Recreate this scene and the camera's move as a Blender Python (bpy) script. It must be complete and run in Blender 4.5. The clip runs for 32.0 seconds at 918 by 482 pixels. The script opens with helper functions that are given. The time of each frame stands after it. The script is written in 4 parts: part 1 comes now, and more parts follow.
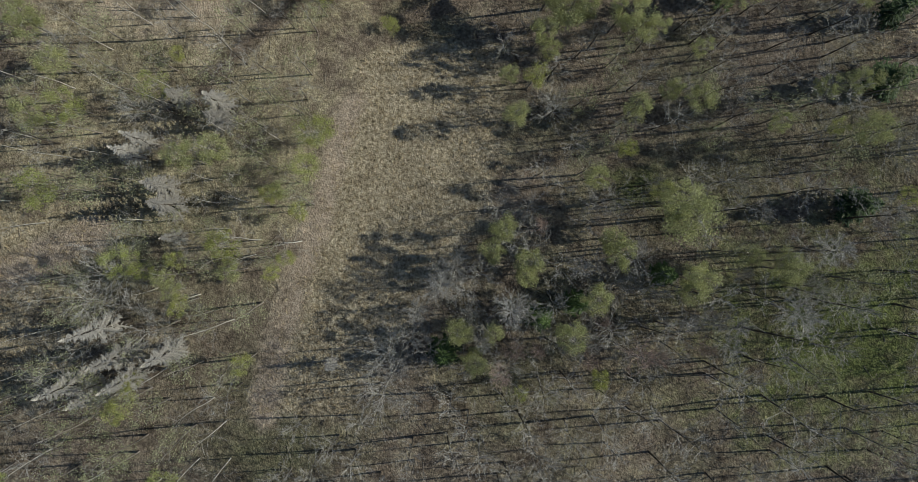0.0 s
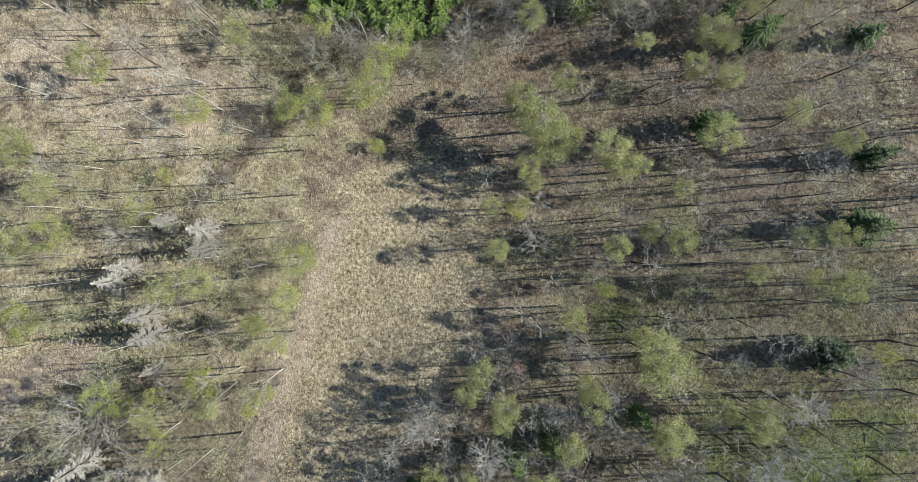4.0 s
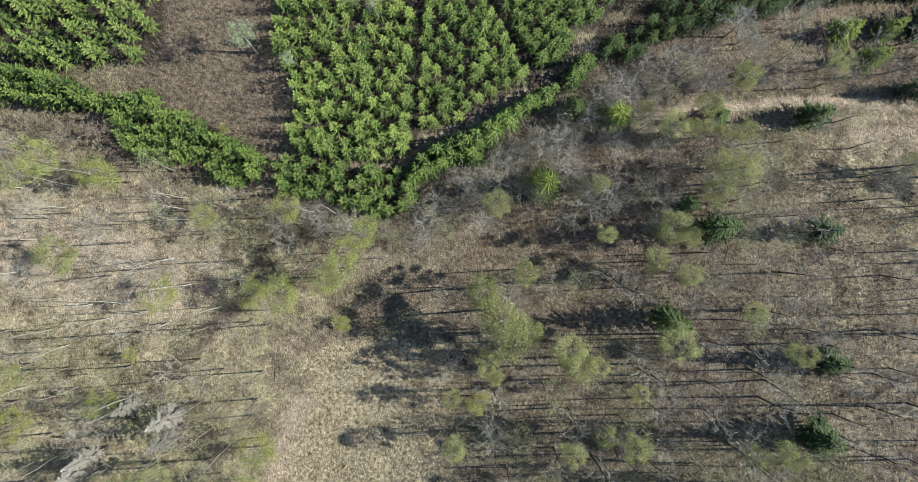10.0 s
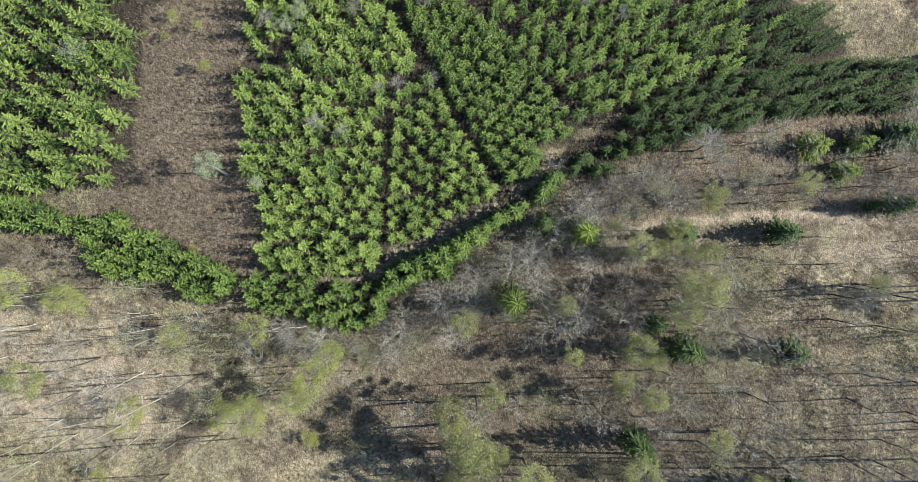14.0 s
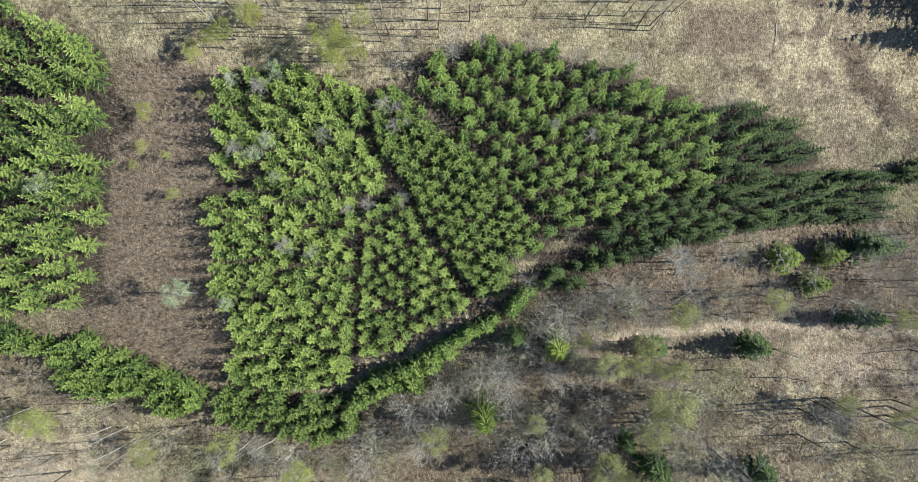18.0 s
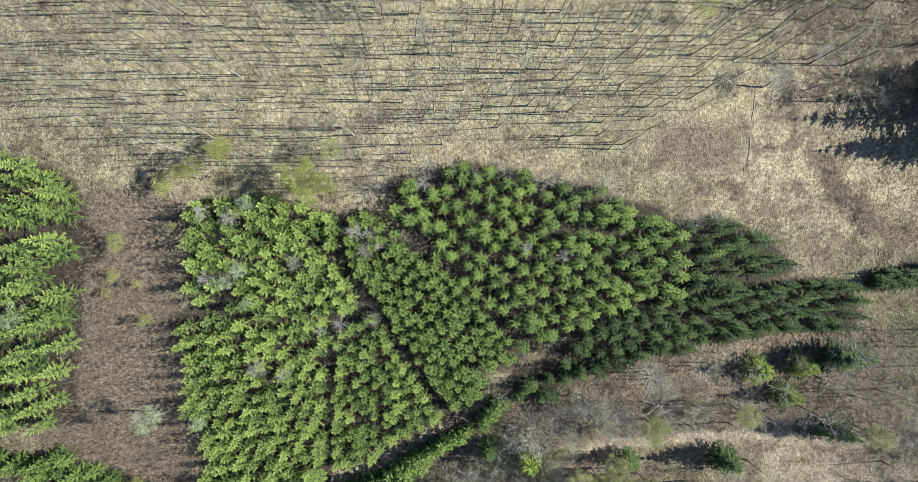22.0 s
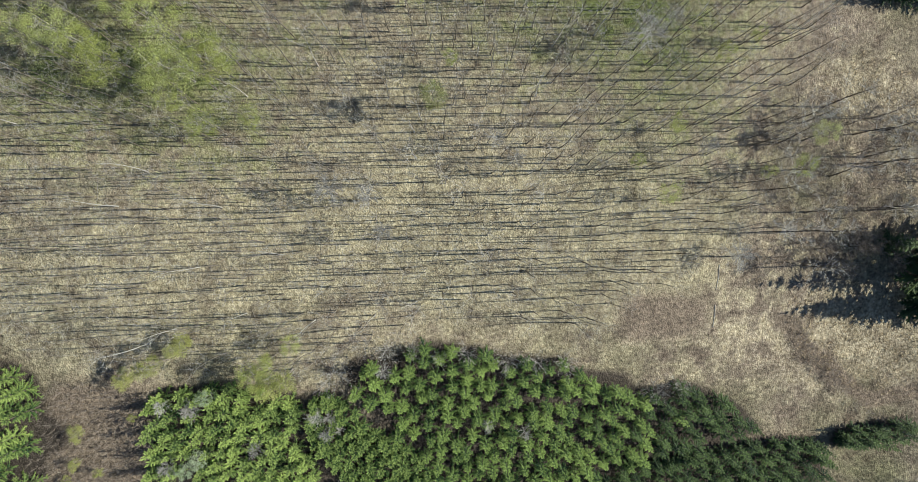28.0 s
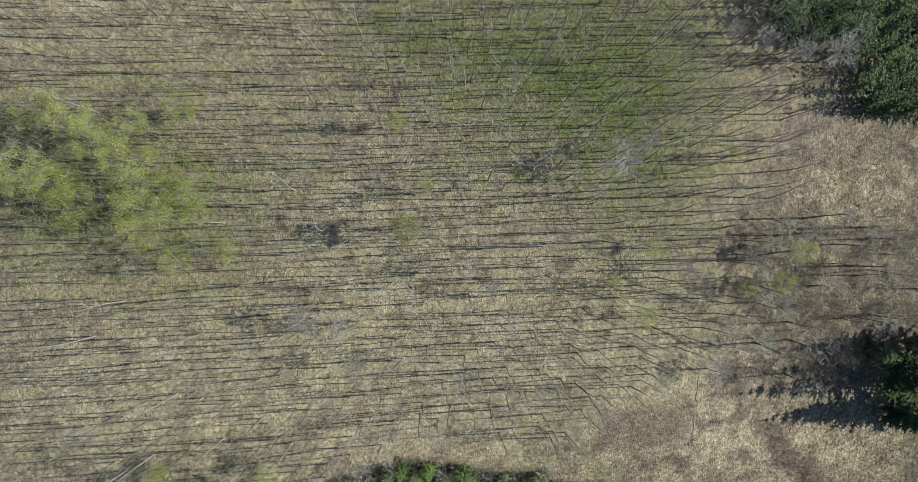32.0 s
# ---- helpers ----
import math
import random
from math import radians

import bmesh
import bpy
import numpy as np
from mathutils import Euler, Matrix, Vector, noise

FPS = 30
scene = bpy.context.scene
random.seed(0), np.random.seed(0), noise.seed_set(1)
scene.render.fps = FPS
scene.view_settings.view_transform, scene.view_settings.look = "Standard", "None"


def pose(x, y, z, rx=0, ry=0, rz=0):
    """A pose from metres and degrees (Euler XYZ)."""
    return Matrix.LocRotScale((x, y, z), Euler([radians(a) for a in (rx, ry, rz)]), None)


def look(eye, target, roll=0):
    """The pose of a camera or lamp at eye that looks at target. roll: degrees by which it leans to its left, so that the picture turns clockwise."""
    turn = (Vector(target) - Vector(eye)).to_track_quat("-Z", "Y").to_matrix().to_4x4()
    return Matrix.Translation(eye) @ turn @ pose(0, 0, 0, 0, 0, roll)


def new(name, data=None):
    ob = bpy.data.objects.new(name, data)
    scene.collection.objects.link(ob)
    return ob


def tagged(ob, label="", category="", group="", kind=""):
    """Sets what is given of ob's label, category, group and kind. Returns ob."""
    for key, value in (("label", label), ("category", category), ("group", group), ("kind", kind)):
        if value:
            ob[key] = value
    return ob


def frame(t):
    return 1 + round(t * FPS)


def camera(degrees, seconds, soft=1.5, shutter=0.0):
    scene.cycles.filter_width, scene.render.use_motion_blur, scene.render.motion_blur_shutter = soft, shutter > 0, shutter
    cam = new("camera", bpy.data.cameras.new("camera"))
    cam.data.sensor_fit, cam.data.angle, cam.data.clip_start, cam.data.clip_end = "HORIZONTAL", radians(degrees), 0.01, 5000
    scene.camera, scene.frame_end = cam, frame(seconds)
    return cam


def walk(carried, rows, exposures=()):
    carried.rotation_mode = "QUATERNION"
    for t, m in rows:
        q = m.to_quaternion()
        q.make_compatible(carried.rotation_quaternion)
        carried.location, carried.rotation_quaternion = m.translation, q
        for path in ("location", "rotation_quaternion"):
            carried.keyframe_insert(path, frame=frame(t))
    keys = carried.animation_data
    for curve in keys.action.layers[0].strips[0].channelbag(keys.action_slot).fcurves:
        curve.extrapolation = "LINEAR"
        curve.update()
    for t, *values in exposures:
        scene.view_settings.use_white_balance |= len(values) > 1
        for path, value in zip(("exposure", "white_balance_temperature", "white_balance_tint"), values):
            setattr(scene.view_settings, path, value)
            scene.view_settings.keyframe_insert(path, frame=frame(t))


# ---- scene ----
LENS = 70.0
cam = camera(LENS, 32.0, soft=0.5)
# seconds, x, y, z, tilt, lean, turn
ROWS = [
    (0.0, 0.27, -0.18, 83.22, -1.03, -1.21, -2.45),
    (1.0, 1.07, 3.45, 83.31, -0.86, -1.11, -2.14),
    (2.0, 1.84, 7.07, 83.42, -0.71, -1.03, -1.84),
    (3.0, 2.57, 10.66, 83.56, -0.57, -0.99, -1.55),
    (4.0, 3.26, 14.31, 83.71, -0.46, -0.98, -1.28),
    (5.0, 3.95, 18.03, 83.86, -0.39, -0.99, -1.03),
    (6.0, 4.66, 21.79, 84.01, -0.34, -1.01, -0.78),
    (7.0, 5.44, 25.54, 84.14, -0.30, -1.02, -0.55),
    (8.0, 6.30, 29.27, 84.26, -0.25, -1.00, -0.35),
    (9.0, 7.23, 33.02, 84.36, -0.18, -0.96, -0.19),
    (10.0, 8.22, 36.69, 84.48, -0.07, -0.90, -0.07),
    (11.0, 9.27, 40.24, 84.61, 0.06, -0.82, 0.03),
    (12.0, 10.34, 43.75, 84.74, 0.20, -0.75, 0.10),
    (13.0, 11.43, 47.34, 84.81, 0.32, -0.71, 0.15),
    (14.0, 12.50, 50.98, 84.90, 0.41, -0.69, 0.19),
    (15.0, 13.53, 54.65, 85.04, 0.47, -0.71, 0.22),
    (16.0, 14.46, 58.31, 85.16, 0.50, -0.74, 0.26),
    (17.0, 15.24, 61.95, 85.19, 0.52, -0.78, 0.32),
    (18.0, 15.96, 65.60, 85.22, 0.52, -0.82, 0.39),
    (19.0, 16.73, 69.30, 85.32, 0.49, -0.85, 0.46),
    (20.0, 17.54, 73.07, 85.47, 0.44, -0.86, 0.54),
    (21.0, 18.37, 76.89, 85.61, 0.37, -0.84, 0.62),
    (22.0, 19.25, 80.73, 85.75, 0.29, -0.80, 0.69),
    (23.0, 20.22, 84.53, 85.90, 0.20, -0.76, 0.77),
    (24.0, 21.11, 88.30, 86.02, 0.14, -0.72, 0.83),
    (25.0, 21.81, 92.01, 86.06, 0.10, -0.69, 0.88),
    (26.0, 22.44, 95.68, 86.07, 0.08, -0.66, 0.91),
    (27.0, 23.12, 99.29, 86.10, 0.08, -0.63, 0.92),
    (28.0, 23.83, 102.89, 86.16, 0.08, -0.59, 0.93),
    (29.0, 24.50, 106.51, 86.24, 0.08, -0.53, 0.92),
    (30.0, 25.17, 110.15, 86.29, 0.09, -0.47, 0.91),
    (31.0, 25.89, 113.79, 86.31, 0.10, -0.41, 0.89),
    (32.0, 26.65, 117.44, 86.30, 0.10, -0.36, 0.87),
]
EXPO = [(t, e + 0.26, 5400, 5.0) for t, e in ((0.0, -1.08), (0.7, -0.8), (1.4, -0.33), (2.2, -0.06), (3.4, -0.08), (6.0, -0.14), (9.0, -0.17), (13.0, -0.06), (17.0, -0.02), (20.0, 0.05), (24.0, 0.0), (28.0, -0.25), (32.0, -0.46))]
walk(cam, [(t, pose(*p)) for t, *p in ROWS], EXPO)

# ---- world and sun ----
SUN_EL = 31.0          # degrees above the horizon
SUN_AZ = 3.0           # degrees from +x towards +y
world = bpy.data.worlds.new("world")
scene.world = world
world.use_nodes = True
wn = world.node_tree
sky = wn.nodes.new("ShaderNodeTexSky")
sky.sky_type = "NISHITA"
sky.sun_disc = False
sky.sun_elevation = radians(SUN_EL)
sky.sun_rotation = radians(90 - SUN_AZ)
sky.dust_density = 0.5
sky.ozone_density = 3.0
wn.links.new(sky.outputs[0], wn.nodes["Background"].inputs[0])
wn.nodes["Background"].inputs[1].default_value = 0.068
sun = new("sun", bpy.data.lights.new("sun", "SUN"))
sun.data.energy = 5.8
sun.data.angle = radians(0.6)
sun.data.color = (1.0, 0.875, 0.67)
_e, _a = radians(SUN_EL), radians(SUN_AZ)
sun.matrix_world = look((60 * math.cos(_e) * math.cos(_a), 60 * math.cos(_e) * math.sin(_a), 60 * math.sin(_e)), (0, 0, 0))

# ---- terrain ----
X0, X1, Y0, Y1 = -64.0, 100.0, -40.0, 158.0
# a valley between wooded slopes: a tilted base and broad rises and hollows (x, y, height), all of one reach
BASE, TILT_X, TILT_Y, REACH = 7.20, -0.0260, -0.0017, 26.0
RISES = [(-50, -30, -0.72), (-15, -30, 4.48), (20, -30, 4.66), (55, -30, 3.54), (90, -30, 3.77), (-50, 5, -1.14), (-15, 5, -0.27), (20, 5, -2.71), (55, 5, 5.26), (90, 5, 3.15), (-50, 40, -4.05), (-15, 40, -7.16), (20, 40, -4.97), (55, 40, -1.5), (90, 40, -0.79), (-50, 75, 2.13), (-15, 75, 4.22), (20, 75, -2.2), (55, 75, -5.04), (90, 75, -6.97), (-50, 110, 1.67), (-15, 110, 0.94), (20, 110, 1.61), (55, 110, 3.95), (90, 110, -4.65), (-50, 145, 4.93), (-15, 145, 0.97), (20, 145, -1.79), (55, 145, -2.05), (90, 145, -1.46)]


def ground_z(x, y):
    x, y = min(max(x, -60.0), 97.0), min(max(y, -36.0), 154.0)
    z = BASE + TILT_X * (x - 15) + TILT_Y * (y - 60)
    for a, b, h in RISES:
        z += h * math.exp(-((x - a) ** 2 + (y - b) ** 2) / (2 * REACH * REACH))
    return z + noise.noise(Vector((x * 0.06, y * 0.06, 0.3))) * 0.2


# ---- plan: outlines on the ground, in metres ----
BLOCK_A = [(-50, 97), (-33.3, 92.3), (-29.9, 90.1), (-27.6, 89.4), (-24.8, 88.9), (-22.6, 87.2), (-21.9, 84.8), (-21.7, 82.5), (-20.5, 80.7), (-20.0, 79.1), (-20.5, 78.2), (-22.3, 77.8), (-22.5, 76.1), (-23.0, 74.2), (-23.7, 70.4), (-24.7, 67.1), (-25.4, 63.7), (-26.3, 59.6), (-26.8, 57.7), (-31.0, 58.2), (-34.9, 57.5), (-38.8, 57.2), (-50, 60)]
BLOCK_B = [(-32.4, 53.0), (-31.1, 54.0), (-28.9, 55.0), (-27.1, 54.5), (-26.7, 53.0), (-23.5, 52.2), (-21.0, 50.7), (-17.7, 49.0), (-14.6, 47.2), (-15.4, 45.5), (-17.5, 44.0), (-19.6, 43.6), (-21.5, 44.9), (-22.5, 46.2), (-24.1, 46.8), (-27.6, 45.9), (-30.1, 47.2), (-32.2, 48.3), (-32.6, 50.7)]
BLOCK_C = [(-10.4, 85.0), (-8.0, 85.8), (-5.2, 85.7), (-2.1, 86.2), (1.0, 85.2), (4.8, 84.5), (6.2, 83.8), (6.4, 81.8), (5.7, 79.5), (6.7, 76.9), (8.4, 73.4), (7.8, 72.1), (5.4, 71.5), (4.5, 69.3), (4.2, 63.6), (4.1, 59.2), (3.8, 54.6), (3.1, 51.5), (3.5, 48.6), (1.3, 47.5), (-3.7, 47.3), (-7.3, 47.2), (-11.2, 47.9), (-12.0, 50.1), (-10.8, 53.3), (-11.5, 56.4), (-12.5, 59.3), (-13.1, 62.2), (-12.1, 65.8), (-12.7, 69.2), (-12.4, 71.3), (-11.0, 73.2), (-11.8, 74.1), (-11.3, 77.0), (-10.8, 79.6), (-10.9, 82.1)]
BLOCK_D = [(5.8, 70.4), (7.8, 71.9), (10.0, 72.5), (11.8, 69.4), (13.6, 65.8), (16.9, 60.5), (18.7, 58.1), (17.0, 56.5), (13.3, 55.0), (10.3, 52.7), (5.9, 51.2), (3.9, 51.3), (4.2, 56.1), (4.7, 62.1), (5.1, 67.2)]
BLOCK_E = [(6.8, 83.9), (9.6, 84.8), (12.0, 82.7), (14.7, 80.2), (18.3, 77.5), (21.2, 74.8), (24.4, 71.8), (26.8, 69.5), (27.7, 67.3), (28.4, 64.9), (25.9, 64.3), (23.8, 64.1), (24.6, 62.0), (23.0, 60.0), (20.4, 58.9), (17.8, 61.2), (15.5, 65.0), (12.8, 69.4), (10.7, 72.9), (7.5, 77.3), (6.7, 80.1)]
BLOCK_F = [(11.4, 85.2), (11.3, 87.9), (12.8, 89.0), (15.4, 88.7), (17.4, 89.2), (21.1, 90.8), (24.2, 90.3), (27.7, 89.9), (29.8, 89.0), (32.7, 88.4), (35.6, 88.4), (38.6, 88.7), (39.8, 86.8), (42.5, 86.5), (46.8, 86.1), (48.0, 84.1), (51.3, 83.8), (54.0, 84.9), (57.0, 84.3), (59.6, 83.0), (63.1, 81.6), (65.1, 79.7), (67.0, 77.7), (63.5, 76.4), (59.4, 75.5), (54.5, 75.0), (52.0, 74.6), (49.0, 73.4), (44.4, 71.7), (38.3, 70.2), (33.8, 68.5), (28.3, 65.7), (27.4, 68.0), (24.8, 71.6), (21.1, 75.2), (17.5, 78.5), (13.6, 82.2)]
BLOCK_G = [(27.8, 62.1), (28.2, 59.4), (29.7, 60.1), (33.1, 59.7), (34.2, 61.9), (38.0, 63.4), (42.6, 64.2), (46.5, 66.2), (50.8, 66.2), (54.4, 68.0), (57.6, 68.1), (65.9, 69.4), (70.8, 69.4), (75.8, 69.7), (76.4, 73.1), (74.7, 76.5), (71.7, 76.4), (65.7, 76.5), (59.9, 75.6), (54.2, 74.7), (50.5, 74.4), (45.5, 72.4), (40.0, 70.9), (36.3, 69.3), (34.1, 66.6), (30.4, 64.2)]
BLOCK_G_EAST = [(77.5, 77.3), (83.2, 78.5), (88.9, 79.4), (88.9, 76.2), (77.6, 74.9)]
RIDE_NORTH = [(54.1, 74.7), (60.0, 75.6), (66.1, 76.5), (69.6, 77.4), (76.6, 77.9), (82.3, 78.8)]
BLOCK_H = [(3.2, 44.8), (3.5, 47.1), (5.8, 48.2), (8.8, 49.7), (11.8, 51.6), (14.8, 53.5), (18.5, 55.8), (21.5, 57.3), (23.9, 59.6), (26.0, 61.0), (26.9, 60.1), (25.4, 57.5), (23.1, 55.8), (19.3, 53.5), (15.6, 51.2), (13.5, 48.9), (12.0, 46.3), (8.8, 46.6), (5.8, 45.0), (3.6, 44.3)]
BLOCK_NORTH_EAST = [(65.0, 152.8), (66.3, 145.5), (69.3, 143.3), (75.7, 143.8), (76.4, 139.9), (77.7, 135.6), (83.5, 134.6), (90.6, 134.7), (89.0, 153.6)]
TRACK_SPRUCE = [(-4.4, 46.5), (0.5, 46.7), (4.7, 48.7), (11.7, 51.7), (15.1, 53.8), (19.4, 56.8), (23.2, 57.7), (25.9, 62.9), (27.8, 64.1)]
TRACK_EAST = [(38.2, 53.5), (42.1, 54.3), (46.9, 54.6), (54.9, 55.4), (62.8, 55.1), (70.8, 54.7), (80.1, 54.3)]
RIDE_WEST = [(7.5, 71.9), (4.6, 70.8), (4.2, 67.9), (4.2, 61.9), (3.7, 55.6), (2.9, 50.5)]
RIDE_MIDDLE = [(5.7, 78.9), (8.6, 75.1), (11.8, 70.8), (14.3, 66.8), (17.4, 60.6), (19.3, 57.9)]
RIDE_CROSS = [(-13.5, 71.1), (-10.2, 72.1), (-7.9, 73.9), (-6.0, 75.8)]
CLEARING = [(-23.1, 82.5), (-20.9, 86.6), (-11.4, 85.7), (-11.9, 74.0), (-13.7, 60.5), (-12.4, 52.8), (-14.7, 46.4), (-18.9, 48.5), (-28.0, 53.1), (-31.2, 56.2), (-28.1, 59.1), (-26.0, 69.1), (-24.3, 77.0), (-22.2, 79.0)]
RED_PATCH = [(45.1, 95.1), (47.4, 96.6), (52.1, 96.7), (57.5, 96.4), (57.7, 92.4), (54.4, 90.7), (48.7, 90.3), (45.1, 90.7)]
FIELD = [(-6.9, 23.4), (8.1, 23.3), (8.1, 11.8), (6.4, 5.4), (3.4, 0.0), (-0.1, -3.8), (-3.5, -8.7), (-7.5, -13.5), (-11.4, -19.5), (-21.4, -19.5), (-19.9, -13.2), (-18.2, -7.1), (-15.1, -0.7), (-13.3, 7.4), (-9.9, 16.9), (-9.6, 22.3)]
FIELD_WAY = [(-20.4, -19.5), (-19.3, -13.2), (-16.9, -5.8), (-14.5, 1.9), (-13.3, 7.4), (-11.7, 13.2), (-10.3, 16.1)]
FIELD_EAST = [(50.7, 47.6), (55.9, 52.5), (67.5, 52.4), (77.9, 52.3), (65.6, 10.9), (52.8, 8.4), (47.6, 20.2), (48.4, 36.5)]
FIELD_NORTH = [(41.1, 89.2), (46.7, 98.3), (57.3, 96.8), (68.2, 93.6), (78.3, 81.8), (66.9, 81.2), (53.4, 87.3)]
GLADE_NORTH = [(69, 126.7), (80.5, 129.3), (87.3, 126.4), (86.3, 119.4), (74.3, 120)]
TRACK_WEST = [(-52.8, -4.1), (-48.9, -2.6), (-45.1, -0.8), (-40.5, 1.1)]
GREEN_EAST = [(32.1, -3.4), (51.1, -1.6), (55.3, -1.8), (53.4, -25.1), (32.8, -23.2), (27.5, -14.5)]
GREEN_SPOT = [(19.3, 6.1), (24.6, 5.8), (24.7, 1.9), (20.1, 1.8)]
GREEN_NORTH = [(10.7, 150.8), (57.6, 153.2), (61.6, 137.6), (53.9, 117.4), (35.3, 125.7), (11.1, 139.3)]
BARE_WEST = [(-53.1, 44.1), (-32.9, 42.6), (-16.8, 33.2), (-21.2, 27.8), (-29.6, 21.2), (-43.6, 27.9), (-53.9, 33.7)]
PALE_MIDDLE = [(12.3, 30.4, 11, 4.3), (13.9, 27.6, 12, 5.2), (15.7, 24.7, 11, 5.2), (18.0, 25.6, 10, 3.4), (17.8, 32.9, 10, 3.1), (21.8, 23.7, 11, 4.1), (23.6, 21.8, 11, 3.9), (25.4, 22.0, 9, 2.5), (12.4, 22.4, 9, 3.0), (13.7, 20.0, 8, 2.5), (8.6, 17.5, 8, 2.4), (9.1, 13.0, 9, 3.0), (34.5, 24.9, 10, 4.2), (26.3, 14.3, 9, 2.5), (30.2, 19.0, 8, 2.2), (22.0, 12.8, 9, 3.4), (-18.5, 4.7, 8, 2.5), (48.0, 24.1, 9, 3.1), (36.4, 9.3, 8, 2.2), (44.9, 7.9, 9, 3.7), (45.2, 13.7, 9, 3.1)]
PALE_SOUTH = [(6.8, -0.8, 10, 3.4), (5.1, -2.9, 10, 3.0), (9.1, -4.2, 10, 3.0), (8.4, -5.6, 9, 2.7), (17.9, -3.2, 10, 3.3), (17.7, -2.0, 9, 2.8), (25.3, -0.1, 11, 5.7), (24.9, 1.9, 10, 4.3), (26.1, -6.3, 10, 3.3), (24.8, -7.3, 9, 3.0), (15.6, -8.2, 10, 3.3), (31.6, -4.5, 8, 2.1), (34.9, -5.8, 9, 3.1), (16.7, 4.9, 9, 3.0), (1.1, -10.8, 9, 3.0), (2.8, -13.7, 9, 3.0), (12.5, -11.2, 9, 3.3), (35.0, -5.1, 8, 2.7), (4.6, -10.6, 8, 2.2)]
PALE_EAST = [(27.3, 43.8, 8, 2.4), (27.8, 37.6, 8, 2.5), (33.5, 33.9, 8, 3.3), (37.0, 32.5, 8, 3.0), (35.9, 38.1, 9, 4.2), (37.6, 37.1, 8, 2.5), (36.0, 50.8, 8, 3.6), (38.6, 51.0, 7, 2.7), (42.9, 50.4, 7, 2.7), (44.8, 50.4, 8, 2.7), (40.5, 51.0, 7, 2.2), (45.4, 45.9, 8, 4.5), (42.0, 46.1, 7, 3.4), (40.3, 53.2, 9, 3.0), (33.8, 53.7, 5, 2.2), (46.0, 57.5, 8, 3.7), (57.5, 59.5, 8, 3.0), (44.5, 27.8, 7, 3.3)]
PALE_WEST = [(-28.1, 8.9, 9, 3.4), (-25.1, 9.6, 9, 3.6), (-43.4, 20.7, 8, 3.6), (-45.3, 14.3, 9, 3.7), (-29.8, -4.0, 8, 2.1), (-22.6, -3.7, 7, 2.5), (-29.6, -5.6, 7, 2.2), (-46.4, 25.6, 9, 4.5)]
LIME_SOUTH = [(-31.4, 22.8, 3, 2.4), (-5.3, 25.6, 2, 2.7), (23.5, 3.0, 8, 2.5), (20.4, 8.2, 8, 2.4), (15.2, -16.3, 8, 2.7), (7.1, -17.3, 7, 1.6), (42.3, 8.6, 7, 2.2), (11.2, 16.9, 7.5, 3.3), (48.0, 1.3, 7, 2.2)]
LIME_WEST = [(-23.6, -1.4, 9, 4.0), (-32.2, -2.9, 8, 2.2), (-28.9, -2.5, 8, 2.4), (-28.1, -6.8, 8, 2.8), (-18.9, -3.8, 7, 2.1), (-16.7, -2.6, 7, 2.1), (-21.2, -13.0, 7, 2.5), (-33.1, -16.4, 9, 3.7), (-33.0, -14.5, 7, 2.2), (-19.3, 5.0, 6, 2.5), (-16.2, 2.9, 6, 2.7)]
LIME_NORTH = [(-16.8, 124.5, 10, 5.2), (-14.7, 123.1, 10, 4.5), (-13.1, 129.5, 10, 4.2), (-11.2, 127.7, 9, 4.5), (-7.4, 125.6, 10, 5.7), (-7.7, 120.1, 10, 5.2), (-5.8, 120.7, 10, 5.2), (-1.5, 121.2, 10, 4.9), (-3.0, 122.8, 9, 3.7), (-12.6, 120.6, 9, 4.8), (-6.0, 117.3, 8, 2.4), (1.5, 116.0, 7, 3.1), (-3.3, 114.9, 7, 3.7), (-7.6, 129.4, 8, 3.0), (-17.4, 131.3, 9, 4.5)]
LIME_CLEARING = [(-16.1, 75.6, 2.6, 1.3), (-15.6, 71.6, 2.8, 1.9), (-12.2, 82.5, 2.6, 1.3), (-19.8, 50.7, 2.2, 1.5), (-18.7, 77.0, 2, 1.8), (-20.1, 74.8, 1.5, 1.2), (-18.2, 80.8, 2, 2.2)]
SPRUCES_EAST = [(35.3, 27.0, 9, 3.9), (52.6, 22.4, 6, 3.4), (50.2, 14.2, 6.5, 4.2), (38.5, 41.0, 8, 2.8), (41.8, 38.3, 9.5, 4.2), (55.1, 37.7, 6, 3.7), (43.2, 52.6, 6, 3.0), (56.0, 53.0, 6, 3.9), (24.8, 53.8, 5, 3.0)]
SPRUCES_SOUTH = [(44.3, 0.5, 6, 4.0), (-0.5, -13.2, 8, 3.4), (9.8, -10.1, 8, 3.0), (14.1, -8.8, 8, 2.7), (23.7, -6.1, 7, 2.7)]
SPRUCES_TRACK = [(20.5, 43.8, 10.7, 4.9), (29.9, 52.9, 9, 4.5)]
